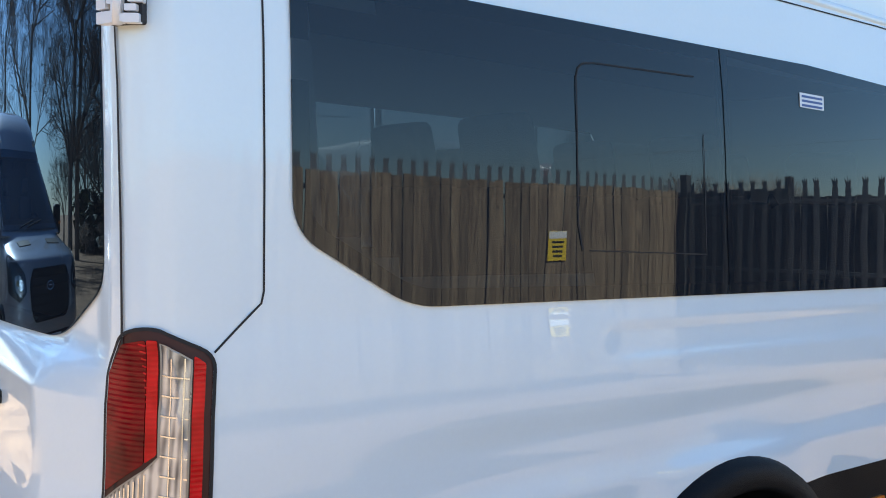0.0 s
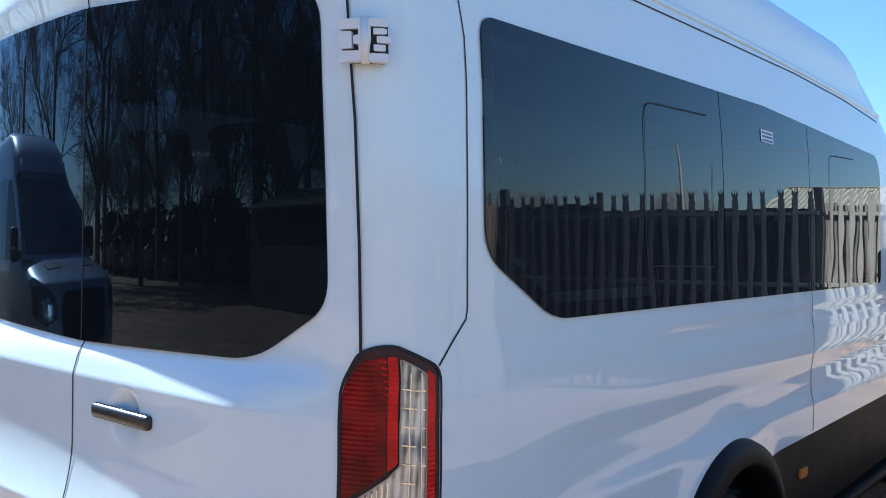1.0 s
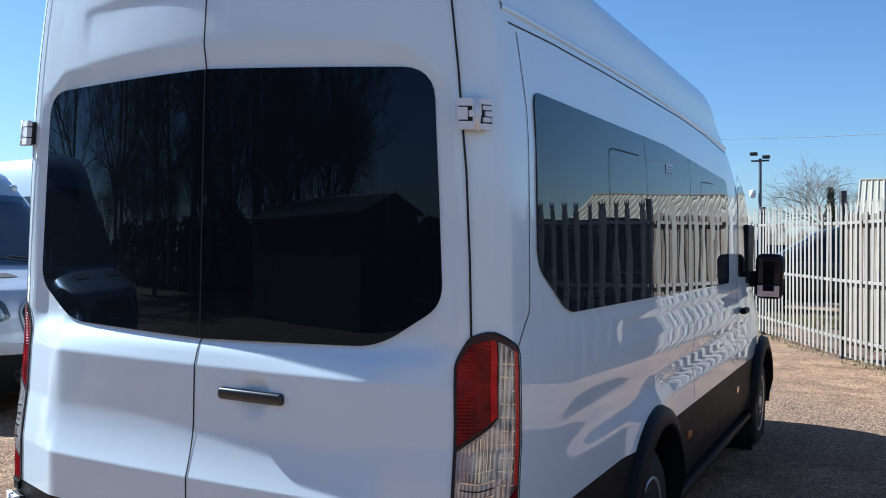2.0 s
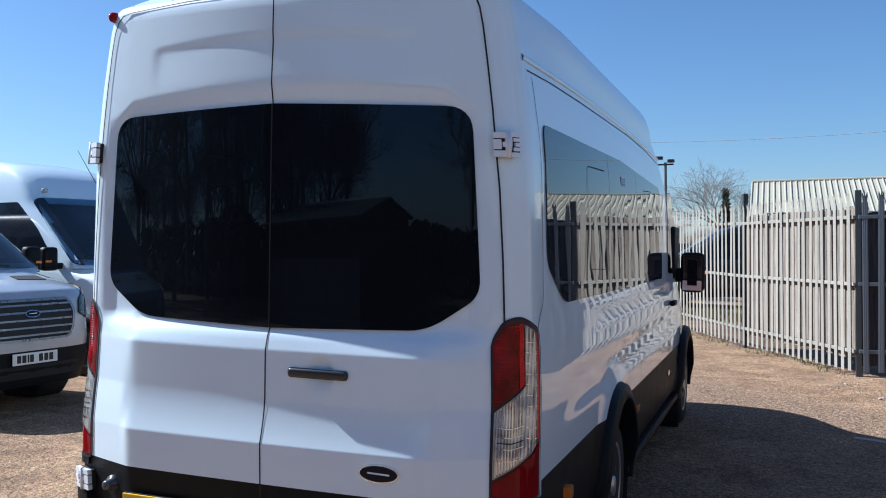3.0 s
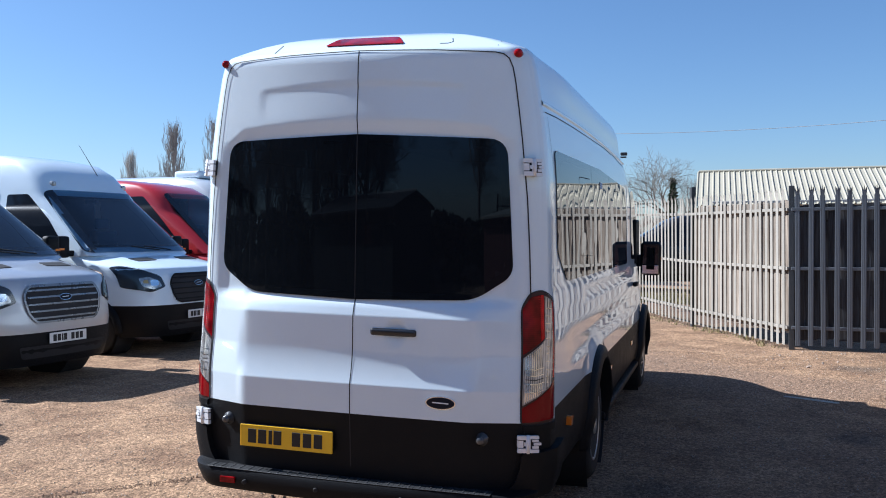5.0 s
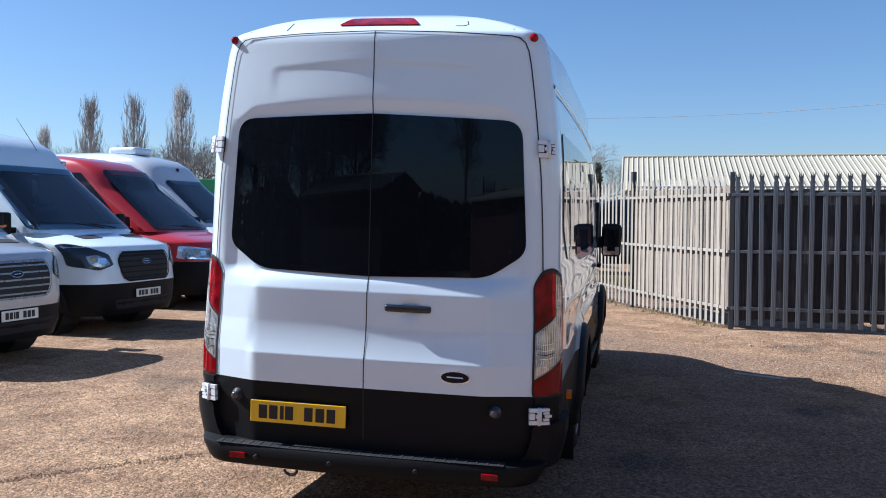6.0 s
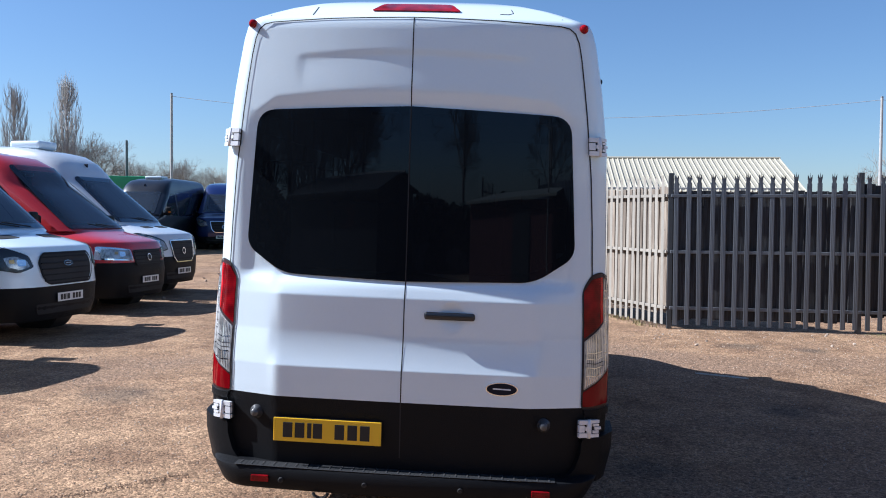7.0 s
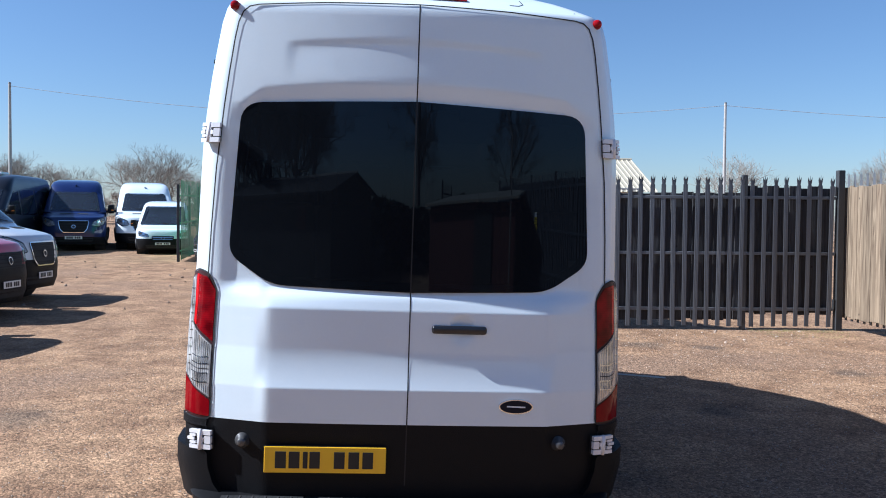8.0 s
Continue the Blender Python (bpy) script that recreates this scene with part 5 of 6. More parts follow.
parked_van(van_at(29.2, 8.2, FAR_HEAD) @ BOXY, "white minibus parked beside a blue one", "minibus", PAINT_WHITE, VanShape(2.55, 6.0), dict(SPRINTER, pod=0), 0.55)
LOW = Matrix.Diagonal((0.80, 0.92, 0.70, 1))
parked_van(van_at(26.4, 7.0, radians(190)) @ LOW, "white people carrier with black bumper", "people carrier", PAINT_WHITE, VanShape(2.60, 5.4, 0.96), dict(CAR, screen_top=2.3), 0.72)


# ---- fences ----
def pale_mesh(name, height, width=0.068):
    """A steel fence pale: a shallow W section with a split three-point head."""
    h = width / 2
    prof = [(-h, 0.0), (-h * 0.62, 0.0022), (-h * 0.22, 0.0014), (0, 0.0025), (h * 0.22, 0.0014), (h * 0.62, 0.0022), (h, 0.0)]
    verts, faces = [], []
    rows = [(0.0, 1.0, 0), (height - 0.16, 1.0, 0), (height - 0.14, 0.72, 0), (height - 0.08, 0.98, 0.004)]
    for z, k, o in rows:
        verts += [(x * k, -y - o, z) for x, y in prof]
    for i in range(len(rows) - 1):
        faces += [(7 * i + j, 7 * i + j + 1, 7 * i + 8 + j, 7 * i + 7 + j) for j in range(6)]
    b = 21
    for (j0, j1), dx, dz in (((0, 2), -h * 0.9, 0.055), ((2, 4), 0.0, 0.085), ((4, 6), h * 0.9, 0.055)):
        t = len(verts)
        verts.append((dx, -0.02, height - 0.08 + dz))
        faces += [(b + j, b + j + 1, t) for j in range(j0, j1)]
    me = bpy.data.meshes.new(name)
    me.from_pydata(verts, [], faces)
    me.update()
    return me


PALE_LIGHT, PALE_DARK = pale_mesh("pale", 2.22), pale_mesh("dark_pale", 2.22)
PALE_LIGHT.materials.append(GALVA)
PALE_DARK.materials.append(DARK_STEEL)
rng = random.Random(4)


def board_mesh(width, height, material):
    bm = box_bm(0, 0, height / 2, width, 0.02, height, 0.004, 1)
    me = bpy.data.meshes.new("board")
    bm.to_mesh(me)
    bm.free()
    me.materials.append(material)
    return me


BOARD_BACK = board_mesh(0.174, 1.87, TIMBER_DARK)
BOARD_LIGHT = board_mesh(0.156, 1.85, TIMBER_GREY)
BOARD_FRONT = board_mesh(0.118, 1.92, TIMBER)


def palisade(name, a, b, label, pale, steel, pitch=0.145, boards=None, lift=0.06, posts=(0.0, 1.0), post_h=2.28, kind="structure", foot=0.22):
    """Pales on three rails from a to b, seen from the side to the right of that way; boards behind if given."""
    a, b = Vector((*a, 0)), Vector((*b, 0))
    d = b - a
    ang = math.atan2(d.y, d.x)
    f = empty(name, Matrix.Translation((a.x, a.y, 0)) @ Matrix.Rotation(ang, 4, "Z"), label, "fence", kind=kind)
    zb = ground_z(a.x, a.y)
    slope = (ground_z(b.x, b.y) - zb) / d.length
    n = int(d.length / pitch)
    for k in range(n):
        ob = new("pale", pale)
        ob.parent = f
        x = (k + 0.5) * d.length / n
        ob.matrix_local = pose(x, -0.03, zb + slope * x + lift + rng.uniform(-0.008, 0.008), rng.uniform(-0.4, 0.4), rng.uniform(-0.5, 0.5), rng.uniform(-1.5, 1.5))
    for z in (0.31, 1.13, 1.95):
        bm = box_bm(0, 0.0, 0, d.length, 0.045, 0.045, 0.004, 1)
        bm.transform(Matrix.Translation((d.length / 2, 0, zb + z + slope * d.length / 2)) @ Matrix.Rotation(-math.atan(slope), 4, "Y"))
        part("rail", bm, steel, f, "flat steel rail")
    for t in posts:
        x = t * d.length
        part("post", box_bm(x, 0.04, zb + slope * x + post_h / 2, 0.075, 0.08, post_h, 0.006, 1), POST_STEEL, f, "dark steel post")
    if boards:
        w = 0.15
        m = int(d.length / w)
        for k in range(m):
            ob = new("board", boards)
            ob.parent = f
            x = (k + 0.5) * d.length / m
            ob.matrix_local = pose(x, 0.05 + 0.014 * (k % 2) + rng.uniform(0, 0.003), zb + slope * x + foot + rng.uniform(-0.02, 0.02), 0, rng.uniform(-0.4, 0.4), 0)
    return f


CORNER, POST1 = (9.15, -2.66), (11.98, -1.27)
palisade("fence_side", POST1, CORNER, "galvanised steel pales with timber boards behind", PALE_LIGHT, GALVA, 0.155, BOARD_LIGHT, posts=(0.0,), post_h=2.42)
far_end = (24.0, 4.7)
palisade("fence_far", far_end, POST1, "open galvanised steel pale fence", PALE_LIGHT, GALVA, 0.155, posts=(0.25, 0.52, 0.76))
gate_a, gate_b, gate_c = (9.14, -2.70), (8.87, -5.31), (8.82, -6.63)
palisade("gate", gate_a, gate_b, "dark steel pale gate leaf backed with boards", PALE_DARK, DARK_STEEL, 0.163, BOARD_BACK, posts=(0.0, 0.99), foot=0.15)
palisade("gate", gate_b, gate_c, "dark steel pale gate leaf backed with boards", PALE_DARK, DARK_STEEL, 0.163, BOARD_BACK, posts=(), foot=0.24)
gp = empty("gate_post", Matrix.Translation((8.82, -6.70, 0)), "square dark steel gate post", "post")
part("post", box_bm(0, 0, 1.18, 0.10, 0.10, 2.36, 0.01), POST_STEEL, gp)
part("hinge", rod_bm((-0.02, 0.08, 1.98), (-0.02, 0.08, 2.12), 0.02, None, 10), POST_STEEL, gp)
part("hinge", rod_bm((-0.02, 0.08, 0.32), (-0.02, 0.08, 0.46), 0.02, None, 10), POST_STEEL, gp)


def timber_fence(a, b):
    """Upright boards on the yard's side of steel pales."""
    a, b = Vector((*a, 0)), Vector((*b, 0))
    d = b - a
    f = empty("timber_fence", Matrix.Translation(a) @ Matrix.Rotation(math.atan2(d.y, d.x), 4, "Z"), "weathered timber board fence fixed before steel pales", "fence", kind="structure")
    n = int(d.length / 0.122)
    for k in range(n):
        ob = new("board", BOARD_FRONT)
        ob.parent = f
        ob.matrix_local = pose((k + 0.5) * d.length / n, rng.uniform(0, 0.008), 0.20 + rng.uniform(-0.015, 0.015), 0, rng.uniform(-0.5, 0.5), 0)
    m = int(d.length / 0.165)
    for k in range(m):
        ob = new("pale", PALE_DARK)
        ob.parent = f
        ob.matrix_local = pose((k + 0.5) * d.length / m, -0.08, 0.14, 0, 0, 180)
    for z in (0.45, 1.95):
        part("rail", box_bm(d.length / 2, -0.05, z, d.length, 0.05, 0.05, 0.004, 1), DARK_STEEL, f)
    return f


timber_fence((-8.5, -6.95), (9.0, -6.805))
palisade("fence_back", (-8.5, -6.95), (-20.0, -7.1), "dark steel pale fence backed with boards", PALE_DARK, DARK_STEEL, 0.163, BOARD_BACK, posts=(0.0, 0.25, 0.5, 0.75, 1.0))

palisade("fence_back", (-18.0, -2.6), (-25.0, -4.4), "sunlit galvanised steel pale fence behind an outbuilding", PALE_LIGHT, GALVA, 0.155)


def warning_sign(x, y, z):
    sg = empty("warning_sign", Matrix.Translation((x, y, z)), "yellow and white warning sign fixed to the fence", "sign")
    part("plate", box_bm(0, 0.012, 0, 0.30, 0.006, 0.36, 0.004, 1), YELLOW_SIGN, sg)
    part("header", box_bm(0, 0.017, 0.13, 0.29, 0.004, 0.09, 0.002, 1), STICKER, sg)
    for k in range(4):
        part("print_bar", box_bm(0, 0.0165, 0.04 - 0.055 * k, 0.2 - 0.02 * k, 0.004, 0.025, 0.001, 1), INK, sg)


warning_sign(6.7, -6.795, 1.38)
warning_sign(-13.3, -6.965, 1.28)


# ---- shed, lamp column, poles and wire ----
def far_shed():
    s = empty("shed", Matrix.Translation((42, -7.05, 0)), "long shed with a pale ribbed sheet roof", "building")
    y0, y1, xe, xr, ze, zr = -6.3, 6.25, -4.5, 0.0, 2.9, 4.7
    part("wall", box_bm(0, 0, 1.55, 8.6, 11.2, 3.1, 0.02), CONCRETE, s)
    for sgn in (-1, 1):
        verts, faces = [], []
        n = 52
        for k in range(n + 1):
            y = y0 + (y1 - y0) * k / n
            for dz, yy in ((0.0, y), (0.05, y + 0.02), (0.05, y + 0.05), (0.0, y + 0.07)):
                verts += [(sgn * abs(xe), yy, ze + dz), (0, yy, zr + dz)]
        for j in range(len(verts) // 2 - 1):
            faces.append((2 * j, 2 * j + 2, 2 * j + 3, 2 * j + 1))
        mesh_ob("roof_slope", verts, faces, ROOF_SHEET, s, "cream ribbed roof sheet")
    part("ridge_cap", rod_bm((0, y0, zr + 0.03), (0, y1, zr + 0.03), 0.07, None, 8), ROOF_SHEET, s)


far_shed()


def lamp_column(x, y):
    c = empty("lamp_column", Matrix.Translation((x, y, ground_z(x, y))), "slim steel column with floodlights and camera", "lamp post")
    part("pole", rod_bm((0, 0, 0), (0, 0, 3.6), 0.045, 0.035, 12), DARK_STEEL, c)
    for sy in (-0.14, 0.14):
        part("floodlight", box_bm(-0.05, sy, 3.63 + 0.08 * (sy > 0), 0.14, 0.17, 0.08, 0.02), POST_STEEL, c, "black floodlight")
    part("bracket", box_bm(0, 0, 3.55, 0.04, 0.4, 0.04, 0.005), POST_STEEL, c)
    part("camera_dome", lathe_bm([(0.02, 0.12), (0.07, 0.10), (0.075, 0.0), (0.05, -0.06), (0.01, -0.08)][::-1], Matrix.Translation((-0.05, 0.16, 2.75)), 16), STICKER, c, "white camera dome", True)


lamp_column(20.0, 0.80)
pole_tops = []
for x, y, h in ((35.4, 15.3, 7.1), (35.0, -15.5, 6.8)):
    p = empty("utility_pole", Matrix.Translation((x, y, 0)), "tall grey utility pole", "pole")
    part("pole", rod_bm((0, 0, 0), (0, 0, h), 0.085, 0.055, 12), CONCRETE, p)
    part("cap", rod_bm((0, 0, h), (0, 0, h + 0.05), 0.062, 0.045, 12), DARK_STEEL, p)
    pole_tops.append(Vector((x, y, h - 0.1)))
pole_tops.append(Vector((34, -60, 7.5)))
short = empty("utility_pole", Matrix.Translation((32.4, 16.05, 0)), "short dark grey pole at the yard's far edge", "pole")
part("pole", rod_bm((0, 0, 0), (0, 0, 4.75), 0.065, 0.05, 12), DARK_STEEL, short)
wire_bm = bmesh.new()
for a, b, sag in ((pole_tops[0], pole_tops[1], 0.9), (pole_tops[1], pole_tops[2], 1.0)):
    prev = a
    for k in range(1, 25):
        t = k / 24
        q = a.lerp(b, t) - Vector((0, 0, sag * 4 * t * (1 - t)))
        rod_bm(prev, q, 0.010, None, 5, wire_bm)
        prev = q
me = bpy.data.meshes.new("overhead_wire")
wire_bm.to_mesh(me)
wire_bm.free()
me.materials.append(CONCRETE)
tagged(new("overhead_wire", me), "thin overhead wire slung between poles", "cable", kind="stuff")

# green palisade and its gate at the yard's far end
PALE_GREEN = pale_mesh("green_pale", 2.4)
PALE_GREEN.materials.append(GREEN_STEEL)
palisade("green_fence", (23.0, 5.75), (28.0, 6.1), "green painted steel pale fence", PALE_GREEN, GREEN_STEEL, 0.078, posts=(0.0, 0.5, 1.0))


# ---- trees ----
def tree_mesh(name, seed, height, trunk, spread, levels, kids, upright, material, thin=0.006):
    """A bare tree: tapered limbs that divide into fine twigs."""
    r = random.Random(seed)
    verts, faces = [], []

    def limb(a, d, length, rad, level):
        steps = 3 if level < 2 else (2 if level < levels else 1)
        p, way = a, d
        n = 6 if level == 0 else (4 if level < 3 else 3)
        prev = None
        rads = [max(thin, rad * (1 - 0.45 * k / steps)) for k in range(steps + 1)]
        for k in range(steps + 1):
            side = way.orthogonal().normalized()
            up = way.cross(side).normalized()
            ring = []
            for j in range(n):
                an = 2 * math.pi * j / n
                ring.append(len(verts))
                verts.append(p + (side * math.cos(an) + up * math.sin(an)) * rads[k])
            if prev:
                for j in range(n):
                    faces.append((prev[j], prev[(j + 1) % n], ring[(j + 1) % n], ring[j]))
            prev = ring
            if k < steps:
                if level < levels and (level > 0 or k > 0):
                    for _ in range(kids if k else max(1, kids - 1)):
                        t = r.uniform(0, 1)
                        q = p + way * (length / steps * t)
                        an = r.uniform(0, 2 * math.pi)
                        out = (side * math.cos(an) + up * math.sin(an))
                        nd = (way * (1.0 - spread) + out * spread + Vector((0, 0, upright))).normalized()
                        limb(q, nd, length * r.uniform(0.45, 0.7) * (1.15 - 0.5 * (k + t) / steps), rads[k] * r.uniform(0.35, 0.55), level + 1)
                p = p + way * (length / steps)
                way = (way + Vector((r.uniform(-1, 1), r.uniform(-1, 1), r.uniform(-0.3, 0.6) + upright)) * 0.14).normalized()

    limb(Vector((0, 0, 0)), Vector((0, 0, 1)), height * 0.52, trunk, 0)
    me = bpy.data.meshes.new(name)
    me.from_pydata([tuple(v) for v in verts], [], faces)
    me.materials.append(material)
    me.update()
    return me


def fork_tree_mesh(name, seed, height, trunk, levels, spread, material, thin):
    """A bare round-headed tree whose limbs fork again and again down to fine twigs."""
    r = random.Random(seed)
    verts, faces = [], []

    def limb(a, way, length, rad, level):
        n = 6 if level < 2 else (4 if level < 4 else 3)
        bend = (way + Vector((r.uniform(-1, 1), r.uniform(-1, 1), r.uniform(-0.3, 0.5))) * 0.16).normalized()
        mid = a + way * length * 0.5
        end = mid + bend * length * 0.5
        prev = None
        for p, w, q in ((a, way, rad), (mid, bend, rad * 0.85), (end, bend, rad * 0.68)):
            side = w.orthogonal().normalized()
            up = w.cross(side).normalized()
            ring = []
            for j in range(n):
                an = 2 * math.pi * j / n
                ring.append(len(verts))
                verts.append(p + (side * math.cos(an) + up * math.sin(an)) * max(thin, q))
            if prev:
                for j in range(n):
                    faces.append((prev[j], prev[(j + 1) % n], ring[(j + 1) % n], ring[j]))
            prev = ring
        if level == levels:
            return
        turn = r.uniform(0, 6.28)
        side = bend.orthogonal().normalized()
        up = bend.cross(side).normalized()
        for k in range(3):
            an = turn + k * 2.1 + r.uniform(-0.4, 0.4)
            tilt = spread * r.uniform(0.45, 1.2)
            out = side * math.cos(an) + up * math.sin(an)
            nd = (bend * math.cos(tilt) + out * math.sin(tilt) + Vector((0, 0, 0.07))).normalized()
            start = end if k else mid.lerp(end, r.uniform(0.0, 0.8))
            limb(start, nd, length * r.uniform(0.66, 0.90), rad * r.uniform(0.52, 0.68), level + 1)

    limb(Vector((0, 0, -0.05)), Vector((0, 0, 1)), 1.6, trunk, 0)
    k = height / max(v.z for v in verts)
    me = bpy.data.meshes.new(name)
    me.from_pydata([tuple(v * k) for v in verts], [], faces)
    me.materials.append(material)
    me.update()
    return me


OAK = fork_tree_mesh("bare_limbs", 3, 7.0, 0.15, 7, 0.62, BARK, 0.005)
OAK2 = fork_tree_mesh("bare_limbs", 8, 7.0, 0.15, 7, 0.70, BARK, 0.005)


def poplar_mesh(name, seed, height, width, count, bark):
    """A columnar bare tree: stems that leave the trunk at all heights and sweep upwards, each with fine upright twigs."""
    r = random.Random(seed)
    verts, faces = [], []

    def strand(pts, ra, rb):
        prev = None
        for i, p in enumerate(pts):
            t = i / (len(pts) - 1)
            q = max(0.007, ra + (rb - ra) * t)
            ring = []
            for j in range(3):
                ring.append(len(verts))
                verts.append(p + Vector((q * math.cos(2.1 * j), q * math.sin(2.1 * j), 0)))
            if prev:
                faces.extend((prev[j], prev[(j + 1) % 3], ring[(j + 1) % 3], ring[j]) for j in range(3))
            prev = ring

    strand([Vector((0.1 * math.sin(k), 0.08 * math.cos(2 * k), height * 0.97 * k / 8)) for k in range(9)], 0.2, 0.01)
    for _ in range(count):
        z0 = height * (0.06 + 0.80 * r.random() ** 1.1)
        an = r.uniform(0, 6.283)
        reach = width / 2 * r.uniform(0.25, 1.0) * (1.0 - 0.7 * max(0.0, z0 / height - 0.3))
        rise = (height - z0) * r.uniform(0.3, 0.75) * (1.0 if reach < 0.5 * width / 2 else 0.75)
        pts = []
        for k in range(6):
            t = k / 5
            s = reach * (1 - (1 - t) ** 2.2)
            pts.append(Vector((s * math.cos(an) + r.uniform(-0.05, 0.05), s * math.sin(an) + r.uniform(-0.05, 0.05), z0 + rise * t ** 1.15)))
        strand(pts, 0.045 * (1 - 0.5 * z0 / height), 0.008)
        for _ in range(9):
            k = r.randrange(1, 5)
            a = pts[k].lerp(pts[k + 1], r.random())
            b = a + Vector((r.uniform(-0.16, 0.16), r.uniform(-0.16, 0.16), r.uniform(0.35, 0.9))) * width / 2.4
            strand([a, a.lerp(b, 0.5) + Vector((r.uniform(-0.05, 0.05), r.uniform(-0.05, 0.05), 0)), b], 0.012, 0.007)
    me = bpy.data.meshes.new(name)
    me.from_pydata([tuple(v) for v in verts], [], faces)
    me.materials.append(bark)
    me.update()
    return me


PALE_BARK = plain("pale_bark", (0.37, 0.355, 0.33), 0.9, 0, 0, 0.25, 4)
POPLAR = poplar_mesh("upright_limbs", 5, 11.0, 2.6, 150, PALE_BARK)
BARK_BROWN = plain("brown_bark", (0.15, 0.13, 0.11), 0.9, 0, 0, 0.25, 4)
BARK_DARK = plain("dark_bark", (0.10, 0.09, 0.078), 0.9, 0, 0, 0.25, 4)
BUSH = tree_mesh("twigs", 11, 3.2, 0.06, 0.7, 3, 5, 0.1, WOOD_TWIG)


def ivy_bm(seed, z0, z1, rad):
    r = random.Random(seed)
    bm = bmesh.new()
    for _ in range(1100):
        z = r.uniform(z0, z1)
        an, q = r.uniform(0, 6.28), rad * r.uniform(0.3, 1.0) * (1.1 - 0.85 * (z - z0) / (z1 - z0))
        m = Matrix.Translation((q * math.cos(an), q * math.sin(an), z)) @ Euler((r.uniform(0, 6), r.uniform(0, 6), 0)).to_matrix().to_4x4()
        s = r.uniform(0.07, 0.16)
        bm.faces.new([bm.verts.new(m @ Vector(v)) for v in ((-s, -s * 0.7, 0), (s, -s * 0.7, 0.02), (0, s, 0))])
    return bm


def tree_at(me, x, y, height, turn, label, ivy=0):
    """A tree of the given height in metres."""
    scale = height / max(v.co.z for v in me.vertices)
    t = empty("tree", Matrix.Translation((x, y, ground_z(x, y) - 0.05)) @ Matrix.Rotation(turn, 4, "Z") @ Matrix.Scale(scale, 4), label, "tree", "bare trees round the yard")
    ob = new("bare_crown", me)
    ob.parent = t
    if ivy:
        part("ivy", ivy_bm(ivy, 0.4, 4.2 / scale, 0.40 / scale), IVY, t, "dark ivy round the trunk")
    return t


WIDE_OAK = fork_tree_mesh("bare_limbs", 17, 7.0, 0.16, 7, 0.72, BARK_BROWN, 0.005)
tree_at(WIDE_OAK, 44, 0.55, 5.9, 2.4, "bare spreading tree with ivy on its trunk", 3)
for i, (az, d, h) in enumerate(((30.4, 70, 10.3), (27.7, 69, 11.0), (32.9, 70, 10.0), (35.4, 74, 8.0))):
    tree_at(POPLAR, -4.2 + d * math.cos(radians(az)), -0.5 + d * math.sin(radians(az)), h, i * 1.3, "tall narrow bare poplar")
ROUND = ((26.4, 70, 7.1), (25.3, 72, 6.4), (28.7, 74, 6.7), (29.4, 76, 5.6), (23.9, 74, 5.2), (22.7, 71, 4.9), (21.2, 73, 5.3), (20.2, 70, 5.1), (19.1, 72, 4.7), (18.0, 70, 4.3), (14.7, 66, 5.2), (13.3, 64, 5.8), (12.2, 66, 4.6), (10.8, 70, 4.2), (31.5, 72, 6.5), (32.6, 75, 6.0), (34.5, 72, 6.3), (-21.9, 58, 6.0), (-30.3, 56, 5.3), (-32.4, 50, 5.4), (-35.5, 52, 5.6))
for i, (az, d, h) in enumerate(ROUND):
    tree_at((OAK2, OAK)[i % 2], -4 + d * math.cos(radians(az)), d * math.sin(radians(az)), h, i * 0.9, "bare round-headed tree beyond the yard")
# a thicket behind the camera, seen in the glass
THICKET = [tree_mesh("bare_limbs", seed, 9.0, 0.13, 0.48, 5, 3, 0.10, BARK_BROWN, 0.0038) for seed in (21, 25, 28)]
SPOTS = [(-18.5, 5.6, 8.5), (-20, 7.4, 9.5), (-17, 8.6, 8.0), (-21, 9.8, 11), (-18, 11, 10), (-20, 12.6, 12), (-17, 14, 11), (-21, 15.5, 12), (-18, 17, 11.5), (-16, 19, 11), (-19, 20.5, 12), (-14, 22, 11), (-16, 24, 12), (-11, 25, 11), (-8, 27, 11), (-21.5, -1.6, 7.5), (-24, -9.5, 7.0)]
for i, (x, y, h) in enumerate(SPOTS):
    tree_at(THICKET[i % 3], x, y, h, i * 1.7, "tall bare tree in a thicket at the yard's edge")

DENSE = fork_tree_mesh("bare_limbs", 33, 9.0, 0.16, 7, 0.6, BARK_DARK, 0.007)
for i in range(15):
    tree_at(DENSE, -22.5 - 2.5 * (i % 2), 8.0 + 2.1 * i, 6.0 + 1.2 * math.sin(i * 2.1), i * 1.1, "dense bare tree in a thicket at the yard's edge")

rb = random.Random(21)
verts, faces = [], []
src_v = [v.co.copy() for v in BUSH.vertices]
src_f = [tuple(p.vertices) for p in BUSH.polygons]
for k in range(96):
    az = radians(-48 + k * 0.99)
    d = rb.uniform(66, 84)
    x, y = -4 + d * math.cos(az), d * math.sin(az)
    m = Matrix.Translation((x, y, ground_z(x, y) - 0.3)) @ Matrix.Rotation(rb.uniform(0, 6), 4, "Z") @ Matrix.Diagonal((*([rb.uniform(1.2, 1.7)] * 2), rb.uniform(0.9, 1.5), 1))
    b = len(verts)
    verts += [m @ v for v in src_v]
    faces += [tuple(b + i for i in f) for f in src_f]
HEDGE_SPOTS = [(-19 - 2.2 * (k % 3), -24 + k * 0.85) for k in range(62)]
